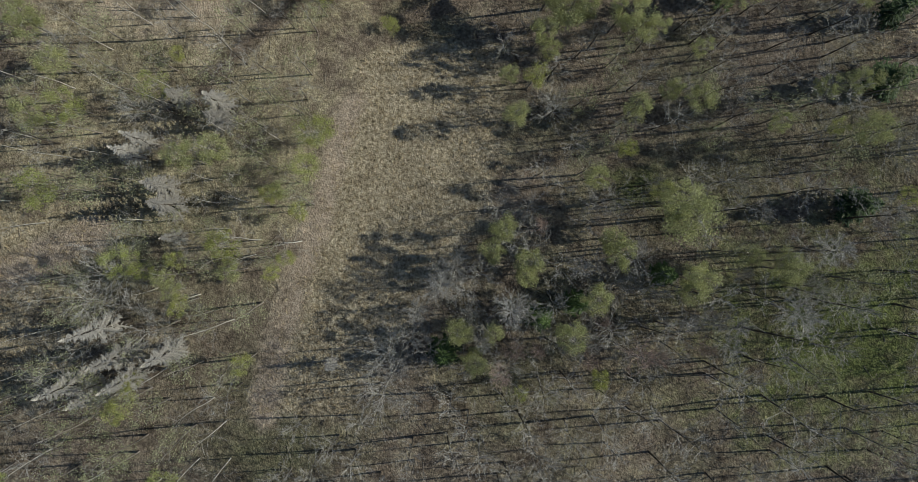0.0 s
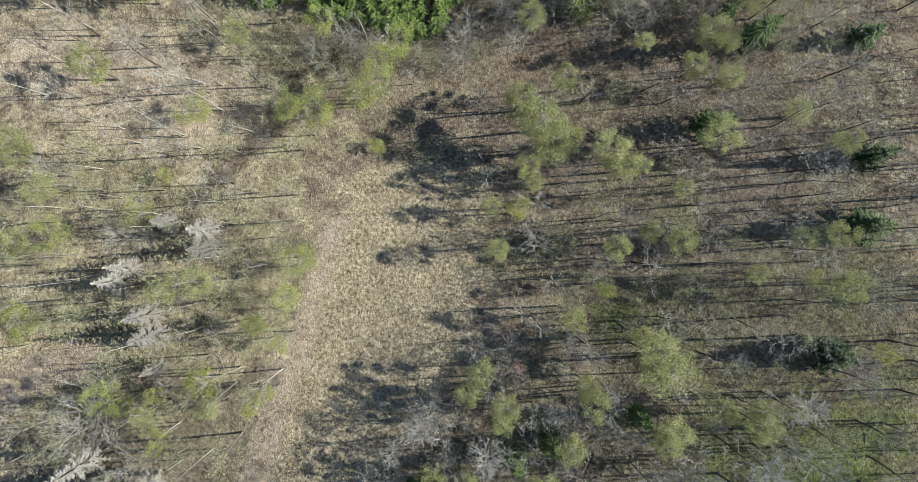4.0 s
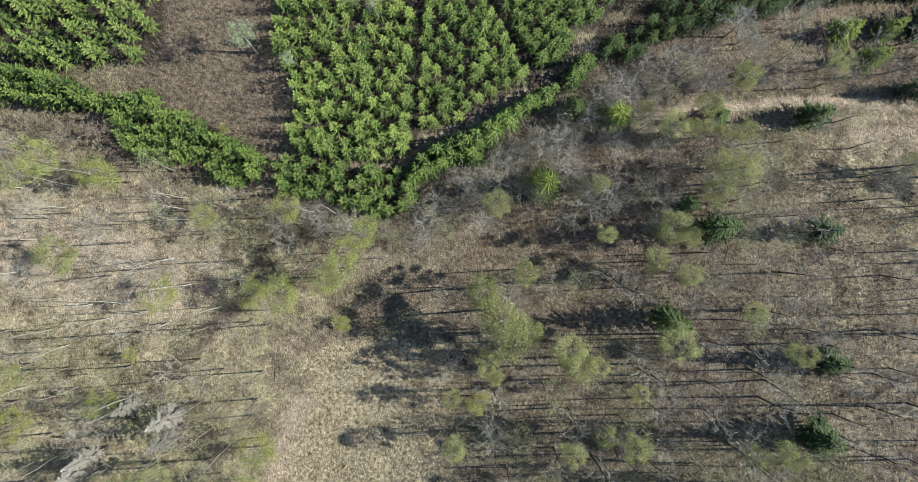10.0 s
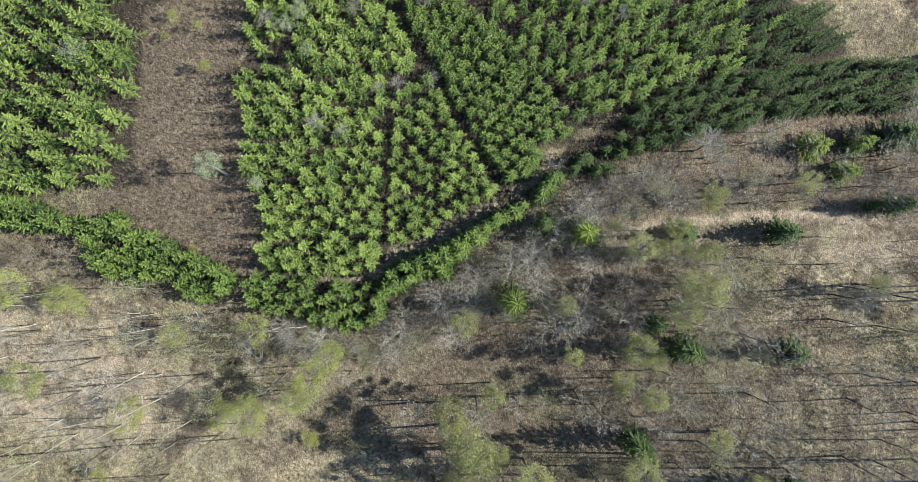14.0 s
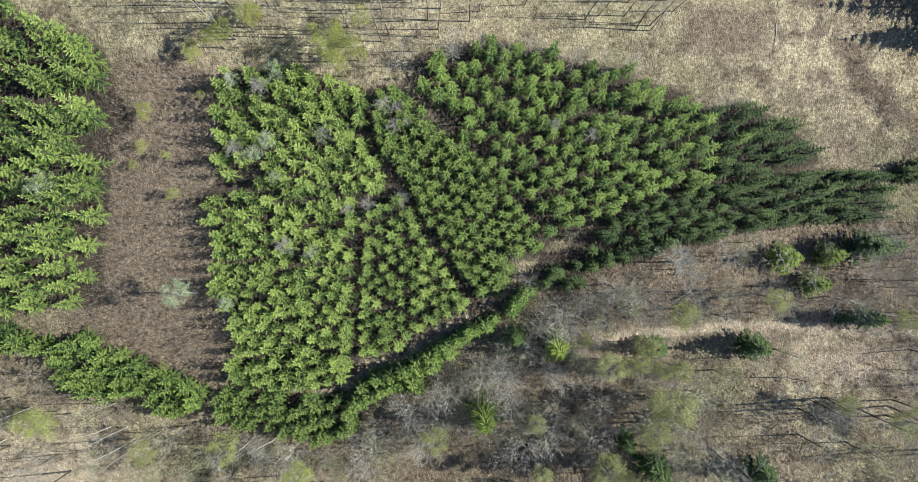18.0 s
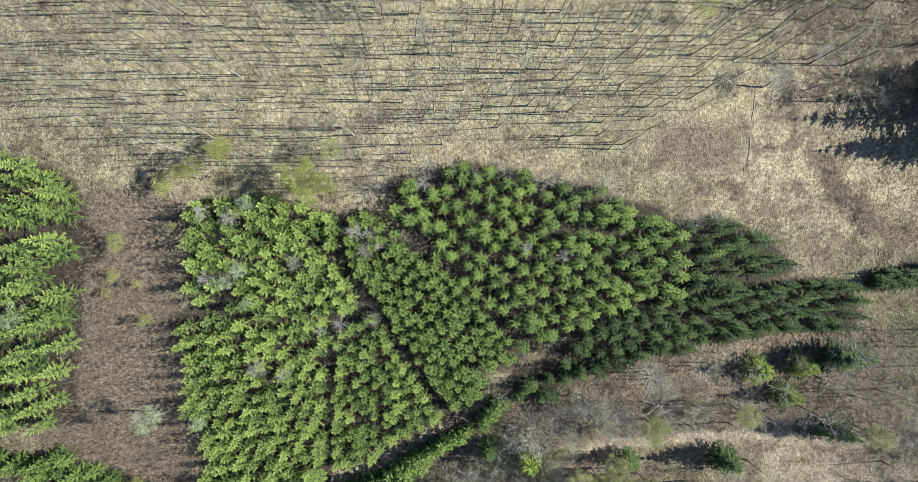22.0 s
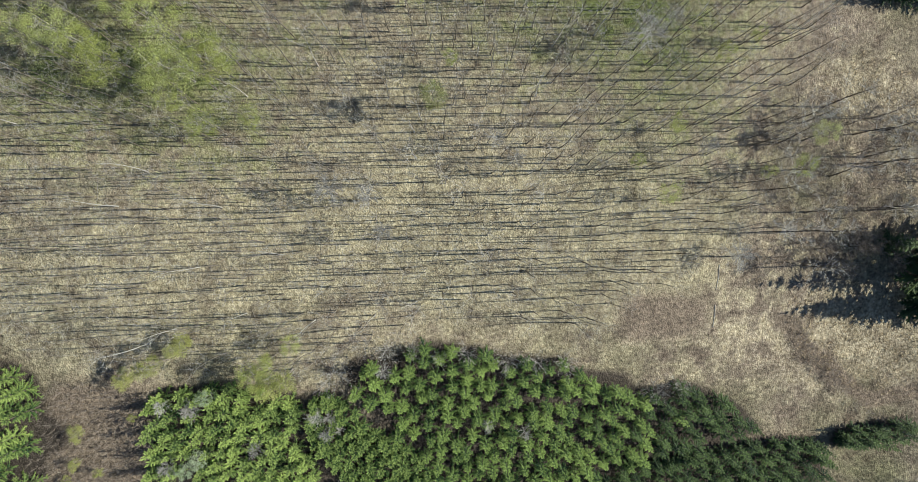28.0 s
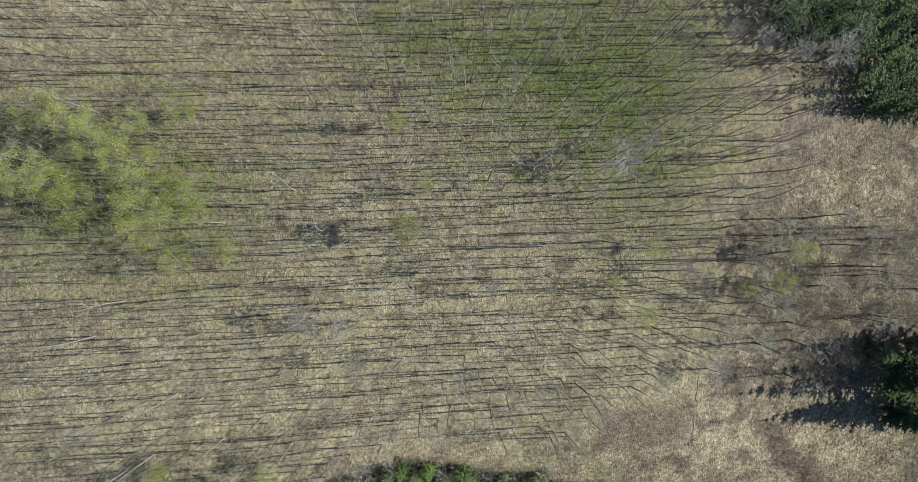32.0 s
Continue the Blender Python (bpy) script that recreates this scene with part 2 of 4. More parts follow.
PALE_BUSHES = [(7.5, -8.9, 10, 4.2), (3.4, -12.0, 8, 2.2), (2.6, -8.8, 8, 2.2), (-0.7, -6.4, 9, 3.9), (-3.2, -8.4, 8, 3.0), (16.4, 2.0, 8, 1.9), (20.1, -2.6, 8, 2.4), (14.3, -4.4, 9, 2.7), (26.2, -10.3, 9, 3.0), (34.1, -0.1, 6, 1.9), (30.8, -6.1, 7, 2.1), (29.2, -11.8, 8, 3.1), (35.3, -9.8, 10, 4.8), (28.5, -13.1, 8, 3.0), (24.9, -10.9, 8, 2.7), (40.0, -4.2, 8, 4.5)]
PALE_SAPLINGS = [(8.1, 82.0, 5, 1.9), (9.7, 81.9, 4.5, 1.6), (9.3, 79.7, 4.5, 1.9), (11.0, 80.2, 4, 1.2), (-8.3, 83.9, 5, 1.8), (-5.2, 83.4, 5, 2.1), (1.3, 78.3, 5, 1.9), (-8.3, 76.5, 5, 2.1), (-3.5, 65.8, 5, 2.5), (-0.8, 64.7, 5, 1.9), (28.8, 80.4, 6.5, 1.5), (16.2, 87.5, 7, 1.8), (33.2, 79.5, 6.5, 1.6), (3.8, 69.9, 3, 1.9), (6.1, 70.7, 3, 1.9), (-5.7, 83.2, 4, 1.5), (9.8, 71.5, 3, 2.2)]
RUST_BUSHES = [(10.9, -0.6, 7, 2.2), (6.2, -12.8, 10, 2.5), (5.2, -15.1, 10, 3.0), (9.3, -13.2, 8, 1.9), (14.2, -13.8, 8, 2.2), (18.9, -14.0, 9, 3.3), (21.6, -13.7, 8, 2.2), (25.3, -12.7, 8, 2.2), (15.7, -10.5, 8, 1.5)]
DEAD_WEST = [(-33.8, 11.3, 9, 2.2), (-35.0, 9.9, 9, 2.5), (-31.3, 6.0, 10, 2.7), (-30.5, 3.8, 10, 3.3), (-29.7, 0.3, 7, 1.9), (-25.4, 15.5, 10, 3.4), (-25.0, 13.6, 10, 3.0), (-36.0, -9.0, 12, 3.0), (-34.1, -11.8, 13, 3.3), (-29.2, -11.7, 11, 3.0), (-33.3, -14.3, 11, 2.7), (-38.6, -14.5, 12, 3.3), (-37.2, -15.9, 11, 3.0), (-30.3, 16.7, 8, 2.7), (-12.6, -14.1, 5, 1.5)]
GREY_SHRUBS = [(22.4, 49.2, 7, 6.4), (15.9, 46.2, 6, 4.5), (29.5, 49.4, 5, 3.7), (32.8, 58.7, 6, 4.5), (38.8, 59.3, 6, 4.5), (25.1, 41.1, 8, 6.7), (28.3, 41.4, 8, 6.0), (22.5, 39.5, 6, 4.5), (4.9, 39.0, 6, 4.6), (-8.5, 39.6, 5, 4.0), (-4.1, 37.8, 5, 3.3), (0.3, 38.1, 5, 3.0), (-13.6, 38.6, 5, 3.0), (10.7, 42.7, 5, 3.0), (20.3, 48.2, 6, 4.5), (35.3, 49.3, 5, 2.2), (26.4, 60.9, 4, 3.0), (36.2, 42.5, 6, 3.0), (-33.7, 38.2, 8, 4.2)]
WOOD_NORTH = [(-42, 100), (-30, 98), (-12, 90), (10, 88), (24, 95), (45, 92), (52, 100), (60, 104), (66, 120), (72, 140), (76, 153), (-42, 153)]
WOOD_WEST = [(-62, -33), (-24, -33), (-24, -22), (-16, -6), (-13, 8), (-13, 26), (-2, 30), (2, 42), (-12, 45), (-62, 52)]
WOOD_SOUTH_EAST = [(20, -33), (76, -33), (82, 48), (62, 50), (56, 20), (52, 45), (14, 42), (14, 24), (12, 8), (24, -4)]
THICKET_SOUTH = [(-22, -33), (22, -33), (24, -6), (14, 6), (2, 8), (-4, 0), (-10, -10), (-16, -18)]
WOOD_EAST = [(8, 40), (30, 42), (60, 48), (94, 48), (94, 72), (60, 68), (34, 60), (20, 48)]
POLE_LYING = [(58.5, 100.5), (58.4, 97.2), (58.5, 95.2), (58.5, 92.2)]
EDGE_SHRUBS = [(-15.3, 41.2), (-6.5, 39.7), (3.3, 41.2), (13.2, 46.6), (19.3, 51.1), (26.9, 56.4), (36.1, 60.3), (45.4, 59.7), (45.3, 54.2), (26.9, 49.6), (19.3, 41.3), (4.1, 35.9), (-14.6, 37.5)]
THICKET_NORTH_EAST = [(63.7, 120.6), (81.2, 123.4), (90.1, 117.4), (92, 101.5), (77.1, 98.3), (66.2, 100.9), (61.9, 109.4)]
PALE_NORTH = [(-38.1, 107.2), (-39, 87.2), (-14.2, 84.4), (9.1, 86.7), (41.3, 87.6), (63.9, 92), (61.7, 112), (51, 120.3), (18.4, 127.5), (-7.9, 119.9)]
WEST_SLOPE = [(-53.7, 49.4), (-29.2, 44.8), (-10.8, 35.5), (-9.2, 20.9), (-12.9, 5.4), (-17.6, -5.9), (-53, -5.6)]
FIELD_EDGE = [(7, 6), (18, 10), (18, 30), (2, 33), (8, 26), (9, 18)]
FIELD_NORTH_EAST = [(68.8, 96.1), (83.6, 99.1), (90.3, 94.5), (91.2, 81.4), (81.1, 82.9), (71.7, 88.4)]
DITCH_EAST = [(69.2, 92.9), (73.2, 88.6), (78.5, 84.7), (83.0, 81.7), (90.9, 83.1)]
PATH_VALLEY = [(-3.7, 27.2), (4, 29.2), (10.2, 32.7), (15.7, 38.2), (24.2, 47.5), (30.5, 49.9)]
FIELD_WEST = [(-58.5, 4.1), (-44.3, 6.3), (-39.3, 2.7), (-42.3, -2.5), (-42.4, -11), (-45.5, -19.5), (-57.6, -19.3)]
GREEN_NORTH_WEST = [(-30.7, 133.1), (-6.8, 137.3), (5.4, 124.7), (1.8, 112.3), (-15.2, 112.1), (-30.4, 115.1)]
SCRUB_WEST = [(-24.7, 17.3), (-19.7, 17.1), (-17.8, 12.6), (-18.8, 5.5), (-23.4, 6.3)]
GULLY_WEST = [(-15.4, 30.9), (-19.8, 27.8), (-24.7, 23.3), (-28.1, 19.7), (-29.3, 16.8)]
GULLY_SCRUB = [(-15, 31.6), (-14.2, 30.1), (-19, 26.3), (-23.9, 21.8), (-28.3, 16.8), (-30, 16.8), (-27.5, 21.2), (-24.1, 24.8), (-19.8, 28.6)]
SHRUBS_EAST = [(21.6, 49.1), (29.4, 49.9), (38.5, 46.6), (49.9, 47.2), (54.4, 42.4), (46.1, 34.8), (34.1, 34.9), (24.6, 41.3)]
F_DARK = 50.0          # east of this the plantation's needles are darkened, as on its shaded side
DITCH_SCRUB = [(68.9, 94.6), (70.1, 94.6), (74.6, 88.7), (79.8, 83.2), (85.5, 79.7), (85.4, 78), (78.5, 82.1), (72.8, 88.1)]
BLOCK_B_WEST = [(-45.5, 57.6), (-43.1, 57.0), (-39.4, 56.9), (-35.9, 55.2), (-32.0, 53.5), (-31.9, 52.1), (-34.4, 52.2), (-40.1, 52.9), (-43.8, 53.2), (-46.2, 53.7)]
BLOCK_C_SOUTH = [(-13.7, 47.0), (-10.9, 47.4), (-4.5, 46.6), (-1.6, 46.7), (1.5, 47.1), (2.8, 44.8), (4.3, 42.9), (3.7, 40.6), (-0.2, 39.7), (-4.6, 40.7), (-8.3, 41.7), (-12.2, 42.3), (-13.9, 43.6)]
RIDE_EAST = [(28.2, 64.0), (31.3, 64.1), (34.8, 66.8)]
BARE_EAST = [(60.8, 51.0), (62.2, 53.3), (68.3, 53.7), (74.4, 52.6), (73.7, 48.9), (70.3, 47.3), (65.1, 48.2)]
HAZE_MIDDLE = [(-7.3, 31.4, 7, 3.7), (-12.8, 29.9, 8, 5.2), (-27.3, 30.3, 8, 4.5), (-32.3, 17.8, 8, 3.4), (-14.6, 12.2, 6, 4.5), (-15.5, 7.5, 6, 3.7), (-41.6, 15.6, 8, 4.5), (-44.1, 5.9, 9, 4.5)]
GREY_TREES = [(-35.2, -3.6, 9, 9.0), (-38.2, -6.6, 8, 7.5), (-30.2, -9.2, 8, 8.2), (-40.5, -14.3, 8, 6.7), (-6.2, -12.6, 8, 6.7), (-6.2, -15.8, 8, 6.7), (-33.3, 14.6, 9, 5.2), (-42.8, 22.7, 8, 5.2), (-41.9, 32.5, 8, 5.2), (-28.9, 33.2, 9, 6.0), (5.9, 2.0, 7, 4.5), (-13.5, 28.9, 6, 4.5), (1.2, -4.3, 7, 4.5), (36.9, -8.0, 9, 4.5)]
PALE_SLOPE = [(-37.5, 34.8, 10, 4.5), (-40.4, 44.7, 10, 4.5), (29.2, 13.5, 8, 3.7), (41.6, 13.6, 8, 2.8), (14.4, 41.5, 7, 3.7), (-6.5, 31.8, 9, 4.2), (-22.0, 39.6, 6, 3.0)]
LONE_EAST = [(60.9, 64.3, 7, 4.2), (67.1, 64.9, 6.5, 3.7), (64.9, 60.9, 6, 3.6)]
SPRUCES_FAR = [(72.0, 66.2, 7, 4.5), (75.2, 66.1, 7, 3.3), (68.4, 56.5, 5, 1.9), (71.2, 56.5, 8, 3.3)]
PALE_TRACK = [(74.3, 56.9, 8, 3.0), (72.9, 44.1, 7, 4.5), (65.9, 46.1, 6, 3.0), (41.0, 42.8, 7, 4.5)]
RIM_NORTH = [(-6.7, 90.4, 5, 2.5), (-9.7, 88.0, 5, 2.5), (-12.8, 86.5, 3, 3.0), (-5.7, 91.3, 4, 1.9)]
HAZE_RIM = [(2.7, 88.0, 9, 3.7), (2.1, 87.2, 7, 3.0), (5.9, 91.2, 6, 2.4), (3.2, 89.2, 8, 2.2)]
MINT_TREES = [(-5.0, 77.6, 5.5, 2.2), (-3.7, 84.8, 5.5, 1.9), (-6.2, 76.1, 5, 1.8), (-28.4, 72.5, 6, 2.7), (-4.2, 73.6, 5, 1.6), (-11.2, 58.6, 4.5, 1.6)]
LIME_FAR = [(19.9, 130.9, 7, 2.2), (23.6, 123.9, 6, 2.1), (50.4, 117.5, 6, 2.4), (56.2, 126.0, 6, 2.2), (45.7, 112.8, 5, 1.8), (49.4, 109.1, 6, 2.7), (67.4, 112.9, 6, 3.0), (60.6, 128.7, 6, 2.1), (62.5, 112.1, 5, 1.8), (-3.0, 131.9, 8, 3.3), (-19.8, 122.7, 9, 3.7)]
LIME_RIM = [(5.2, 87.5, 8, 3.3), (3.7, 85.6, 7, 3.0), (-8.4, 89.0, 6, 2.2), (-6.3, 90.8, 4, 3.0)]
MINT_NORTH = [(21.6, 119.0, 10, 3.1), (69.1, 116.8, 7, 3.0)]
PALE_NORTH_TREES = [(65.7, 105.5, 6, 2.5), (16.1, 104.2, 9, 2.4), (45.8, 126.9, 9, 4.5), (49.5, 129.0, 8, 3.0), (29.0, 114.7, 8, 2.5), (14.1, 107.7, 8, 3.0), (10.3, 108.3, 8, 3.7), (54.0, 114.3, 8, 2.5), (30.7, 112.8, 7, 2.2), (59.5, 101.6, 6, 3.7)]
EDGE_BUSHES = [(16.3, 90.0, 5, 3.0), (19.6, 89.9, 4, 2.7), (25.9, 89.4, 5, 3.0), (30.8, 88.5, 5, 3.7), (34.4, 88.4, 5, 3.0), (38.2, 88.3, 5, 3.3), (10.2, 87.1, 6, 4.5), (22.4, 88.7, 4, 2.2), (50.7, 83.9, 4.5, 3.3), (53.9, 84.4, 4, 3.0)]
BIRCH_FEET = [(-36.6, 45.0), (-38.5, 43.5), (-42.5, 48.1), (-24.6, 40.5), (-24.6, 39.3), (-27.3, 34.4), (-39.5, 23.6), (-35.0, 26.8), (-29.7, 27.8), (-32.1, 28.7), (-25.7, 15.5), (-25.0, 12.4), (-25.4, 9.4), (-32.1, 16.3)]
PALE_LONE = [(44.9, 63.8, 8, 4.3), (47.4, 62.2, 6, 2.7)]
# two outlines of ground under cast tree shadows, kept clear and painted brown
SHADED_NORTH = [(15.1, 41.4), (33.0, 41.7), (33.1, 33.1), (19.8, 32.6), (11.4, 30.6), (9.9, 34.5)]
SHADED_EAST = [(17.5, 30.4), (35.3, 30.3), (34.9, 23.2), (17.6, 24.1)]
# purple-brown floor, its brown raised to full to stand in for shade
STRIP_EAST = [(38.1, 61.8), (51.1, 65.7), (67.9, 68.2), (82.1, 69.1), (80.5, 56.4), (58.9, 56.3), (51.0, 57.5), (39.8, 55.5)]
RUT_EAST = [(56.5, 50.2), (55.0, 41.2), (53.8, 32.3), (52.8, 26.0)]
RUT_FAR = [(63.1, 38.9), (61.3, 31.6), (60.3, 26.1)]
BROWN_SHRUBS = [(-33.5, 49.4, 4, 5.2), (-37.4, 49.6, 4, 5.2), (-40.5, 50.2, 4, 4.5), (-31.6, 46.8, 3, 3.0), (-24.3, 44.8, 3, 3.0), (-16.0, 53.4, 2.5, 2.2)]
PALE_CORNER = [(73.3, 141.5, 7, 4.5), (68.5, 141.7, 6, 3.0), (64.1, 143.4, 6, 3.3), (60.8, 144.6, 5, 3.0), (75.8, 144.7, 7, 3.7)]
SNAG_FOOT = [(-15.3, 59.7)]
SPRUCES_NORTH_EAST = [(83.2, 103.6, 8, 3.2), (86.7, 99.3, 15, 5.2), (90.1, 95, 15, 5.2), (90.2, 104.9, 15, 5.2), (87.8, 101.9, 14, 5), (87.9, 95.5, 14, 5), (92.8, 100.7, 15, 5.2)]


def inside(pt, poly):
    x, y = pt
    hit = False
    for (ax, ay), (bx, by) in zip(poly, poly[1:] + poly[:1]):
        if (ay > y) != (by > y) and x < (bx - ax) * (y - ay) / (by - ay) + ax:
            hit = not hit
    return hit


def edge_distance(pts, poly):
    """Signed distance of points (n, 2) to an outline: positive inside."""
    p = np.asarray(pts, float)
    best = np.full(len(p), 1e9)
    hit = np.zeros(len(p), bool)
    for (ax, ay), (bx, by) in zip(poly, poly[1:] + poly[:1]):
        d = np.array([bx - ax, by - ay])
        k = np.clip(((p - (ax, ay)) @ d) / (d @ d + 1e-9), 0, 1)
        best = np.minimum(best, np.hypot(*(p - (ax, ay) - k[:, None] * d).T))
        if by != ay:
            hit ^= ((ay > p[:, 1]) != (by > p[:, 1])) & (p[:, 0] < (bx - ax) * (p[:, 1] - ay) / (by - ay) + ax)
    return np.where(hit, best, -best)


def line_distance(pts, line):
    p = np.asarray(pts, float)
    best = np.full(len(p), 1e9)
    for (ax, ay), (bx, by) in zip(line, line[1:]):
        d = np.array([bx - ax, by - ay])
        k = np.clip(((p - (ax, ay)) @ d) / (d @ d + 1e-9), 0, 1)
        best = np.minimum(best, np.hypot(*(p - (ax, ay) - k[:, None] * d).T))
    return best


def scatter(poly, gap, rng, keep=None, most=100000, jitter=0.42, turn=0.0, rows=False):
    """Points at about one gap from each other inside an outline, on a shaken staggered grid."""
    pts = np.array(poly)
    mid = pts.mean(0)
    reach = np.hypot(*(pts - mid).T).max() + gap
    c, s = math.cos(turn), math.sin(turn)
    out = []
    n = int(reach / gap) + 1
    for j in range(-n, n + 1):
        for i in range(-n, n + 1):
            u = (i + (0.5 if j % 2 else 0.0)) * gap + rng.uniform(-jitter, jitter) * gap
            v = j * gap * 0.9 + rng.uniform(-jitter, jitter) * gap
            q = (mid[0] + c * u - s * v, mid[1] + s * u + c * v)
            if inside(q, poly) and (keep is None or keep(q)):
                out.append(q)
    rng.shuffle(out)
    return out[:most]


# ---- materials ----
def material(name):
    m = bpy.data.materials.new(name)
    m.use_nodes = True
    return m, m.node_tree.nodes, m.node_tree.links, m.node_tree.nodes["Principled BSDF"]


def ramp(nodes, stops):
    r = nodes.new("ShaderNodeValToRGB")
    while len(r.color_ramp.elements) < len(stops):
        r.color_ramp.elements.new(0.5)
    for el, (at, col) in zip(r.color_ramp.elements, stops):
        el.position, el.color = at, (*col, 1)
    return r


def noise_node(nodes, links, scale, detail=4.0, rough=0.6, coord=None):
    n = nodes.new("ShaderNodeTexNoise")
    n.inputs["Scale"].default_value = scale
    n.inputs["Detail"].default_value = detail
    n.inputs["Roughness"].default_value = rough
    if coord is not None:
        links.new(coord, n.inputs["Vector"])
    return n


def mix_color(nodes, links, fac, a, b, blend="MIX"):
    m = nodes.new("ShaderNodeMix")
    m.data_type, m.blend_type = "RGBA", blend
    for sock, val in ((m.inputs[0], fac), (m.inputs[6], a), (m.inputs[7], b)):
        if isinstance(val, (int, float)):
            sock.default_value = val
        elif isinstance(val, tuple):
            sock.default_value = (*val, 1)
        else:
            links.new(val, sock)
    return m.outputs[2]


def math_node(nodes, links, op, a, b=0.0):
    m = nodes.new("ShaderNodeMath")
    m.operation = op
    for sock, val in zip(m.inputs, (a, b)):
        if isinstance(val, (int, float)):
            sock.default_value = val
        else:
            links.new(val, sock)
    return m.outputs[0]


def foliage(name, dark, light, rough=0.6, glow=0.3, tips=False):
    """Leaves or needles: varied from tree to tree and from leaf to leaf, a little light passing through; tips adds
    painted crown shade.
    """
    m, nodes, links, bsdf = material(name)
    info, geo = nodes.new("ShaderNodeObjectInfo"), nodes.new("ShaderNodeNewGeometry")
    fac = math_node(nodes, links, "ADD", math_node(nodes, links, "MULTIPLY", info.outputs["Random"], 0.55),
                    math_node(nodes, links, "MULTIPLY", geo.outputs["Random Per Island"], 0.45))
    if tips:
        # pale fresh tips over dark inner needles: growth and crown shade painted together
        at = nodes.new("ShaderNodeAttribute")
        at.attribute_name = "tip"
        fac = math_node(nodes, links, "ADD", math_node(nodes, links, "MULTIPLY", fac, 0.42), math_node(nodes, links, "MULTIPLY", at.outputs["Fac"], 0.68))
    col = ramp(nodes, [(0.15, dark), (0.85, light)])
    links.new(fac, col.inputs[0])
    links.new(col.outputs[0], bsdf.inputs["Base Color"])
    bsdf.inputs["Roughness"].default_value = rough
    bsdf.inputs["Specular IOR Level"].default_value = 0.25
    tr = nodes.new("ShaderNodeBsdfTranslucent")
    links.new(col.outputs[0], tr.inputs[0])
    mx = nodes.new("ShaderNodeMixShader")
    mx.inputs[0].default_value = glow
    out = nodes["Material Output"]
    links.new(bsdf.outputs[0], mx.inputs[1])
    links.new(tr.outputs[0], mx.inputs[2])
    links.new(mx.outputs[0], out.inputs[0])
    return m


def bark(name, dark, light, scale=3.0, bands=False):
    m, nodes, links, bsdf = material(name)
    tc, info = nodes.new("ShaderNodeTexCoord"), nodes.new("ShaderNodeObjectInfo")
    mp = nodes.new("ShaderNodeMapping")
    mp.inputs["Scale"].default_value = (1, 1, 4.0) if bands else (3, 3, 0.7)
    links.new(tc.outputs["Object"], mp.inputs[0])
    n = noise_node(nodes, links, scale, 5.0, 0.65, mp.outputs[0])
    c = ramp(nodes, [(0.34, dark), (0.46 if bands else 0.68, light)])
    links.new(n.outputs[0], c.inputs[0])
    v = math_node(nodes, links, "ADD", math_node(nodes, links, "MULTIPLY", info.outputs["Random"], 0.5), 0.75)
    hsv = nodes.new("ShaderNodeHueSaturation")
    links.new(c.outputs[0], hsv.inputs["Color"])
    links.new(v, hsv.inputs["Value"])
    links.new(hsv.outputs[0], bsdf.inputs["Base Color"])
    bsdf.inputs["Roughness"].default_value = 0.9
    bsdf.inputs["Specular IOR Level"].default_value = 0.2
    b = nodes.new("ShaderNodeBump")
    b.inputs["Strength"].default_value = 0.5
    b.inputs["Distance"].default_value = 0.02
    links.new(n.outputs[0], b.inputs["Height"])
    links.new(b.outputs[0], bsdf.inputs["Normal"])
    return m


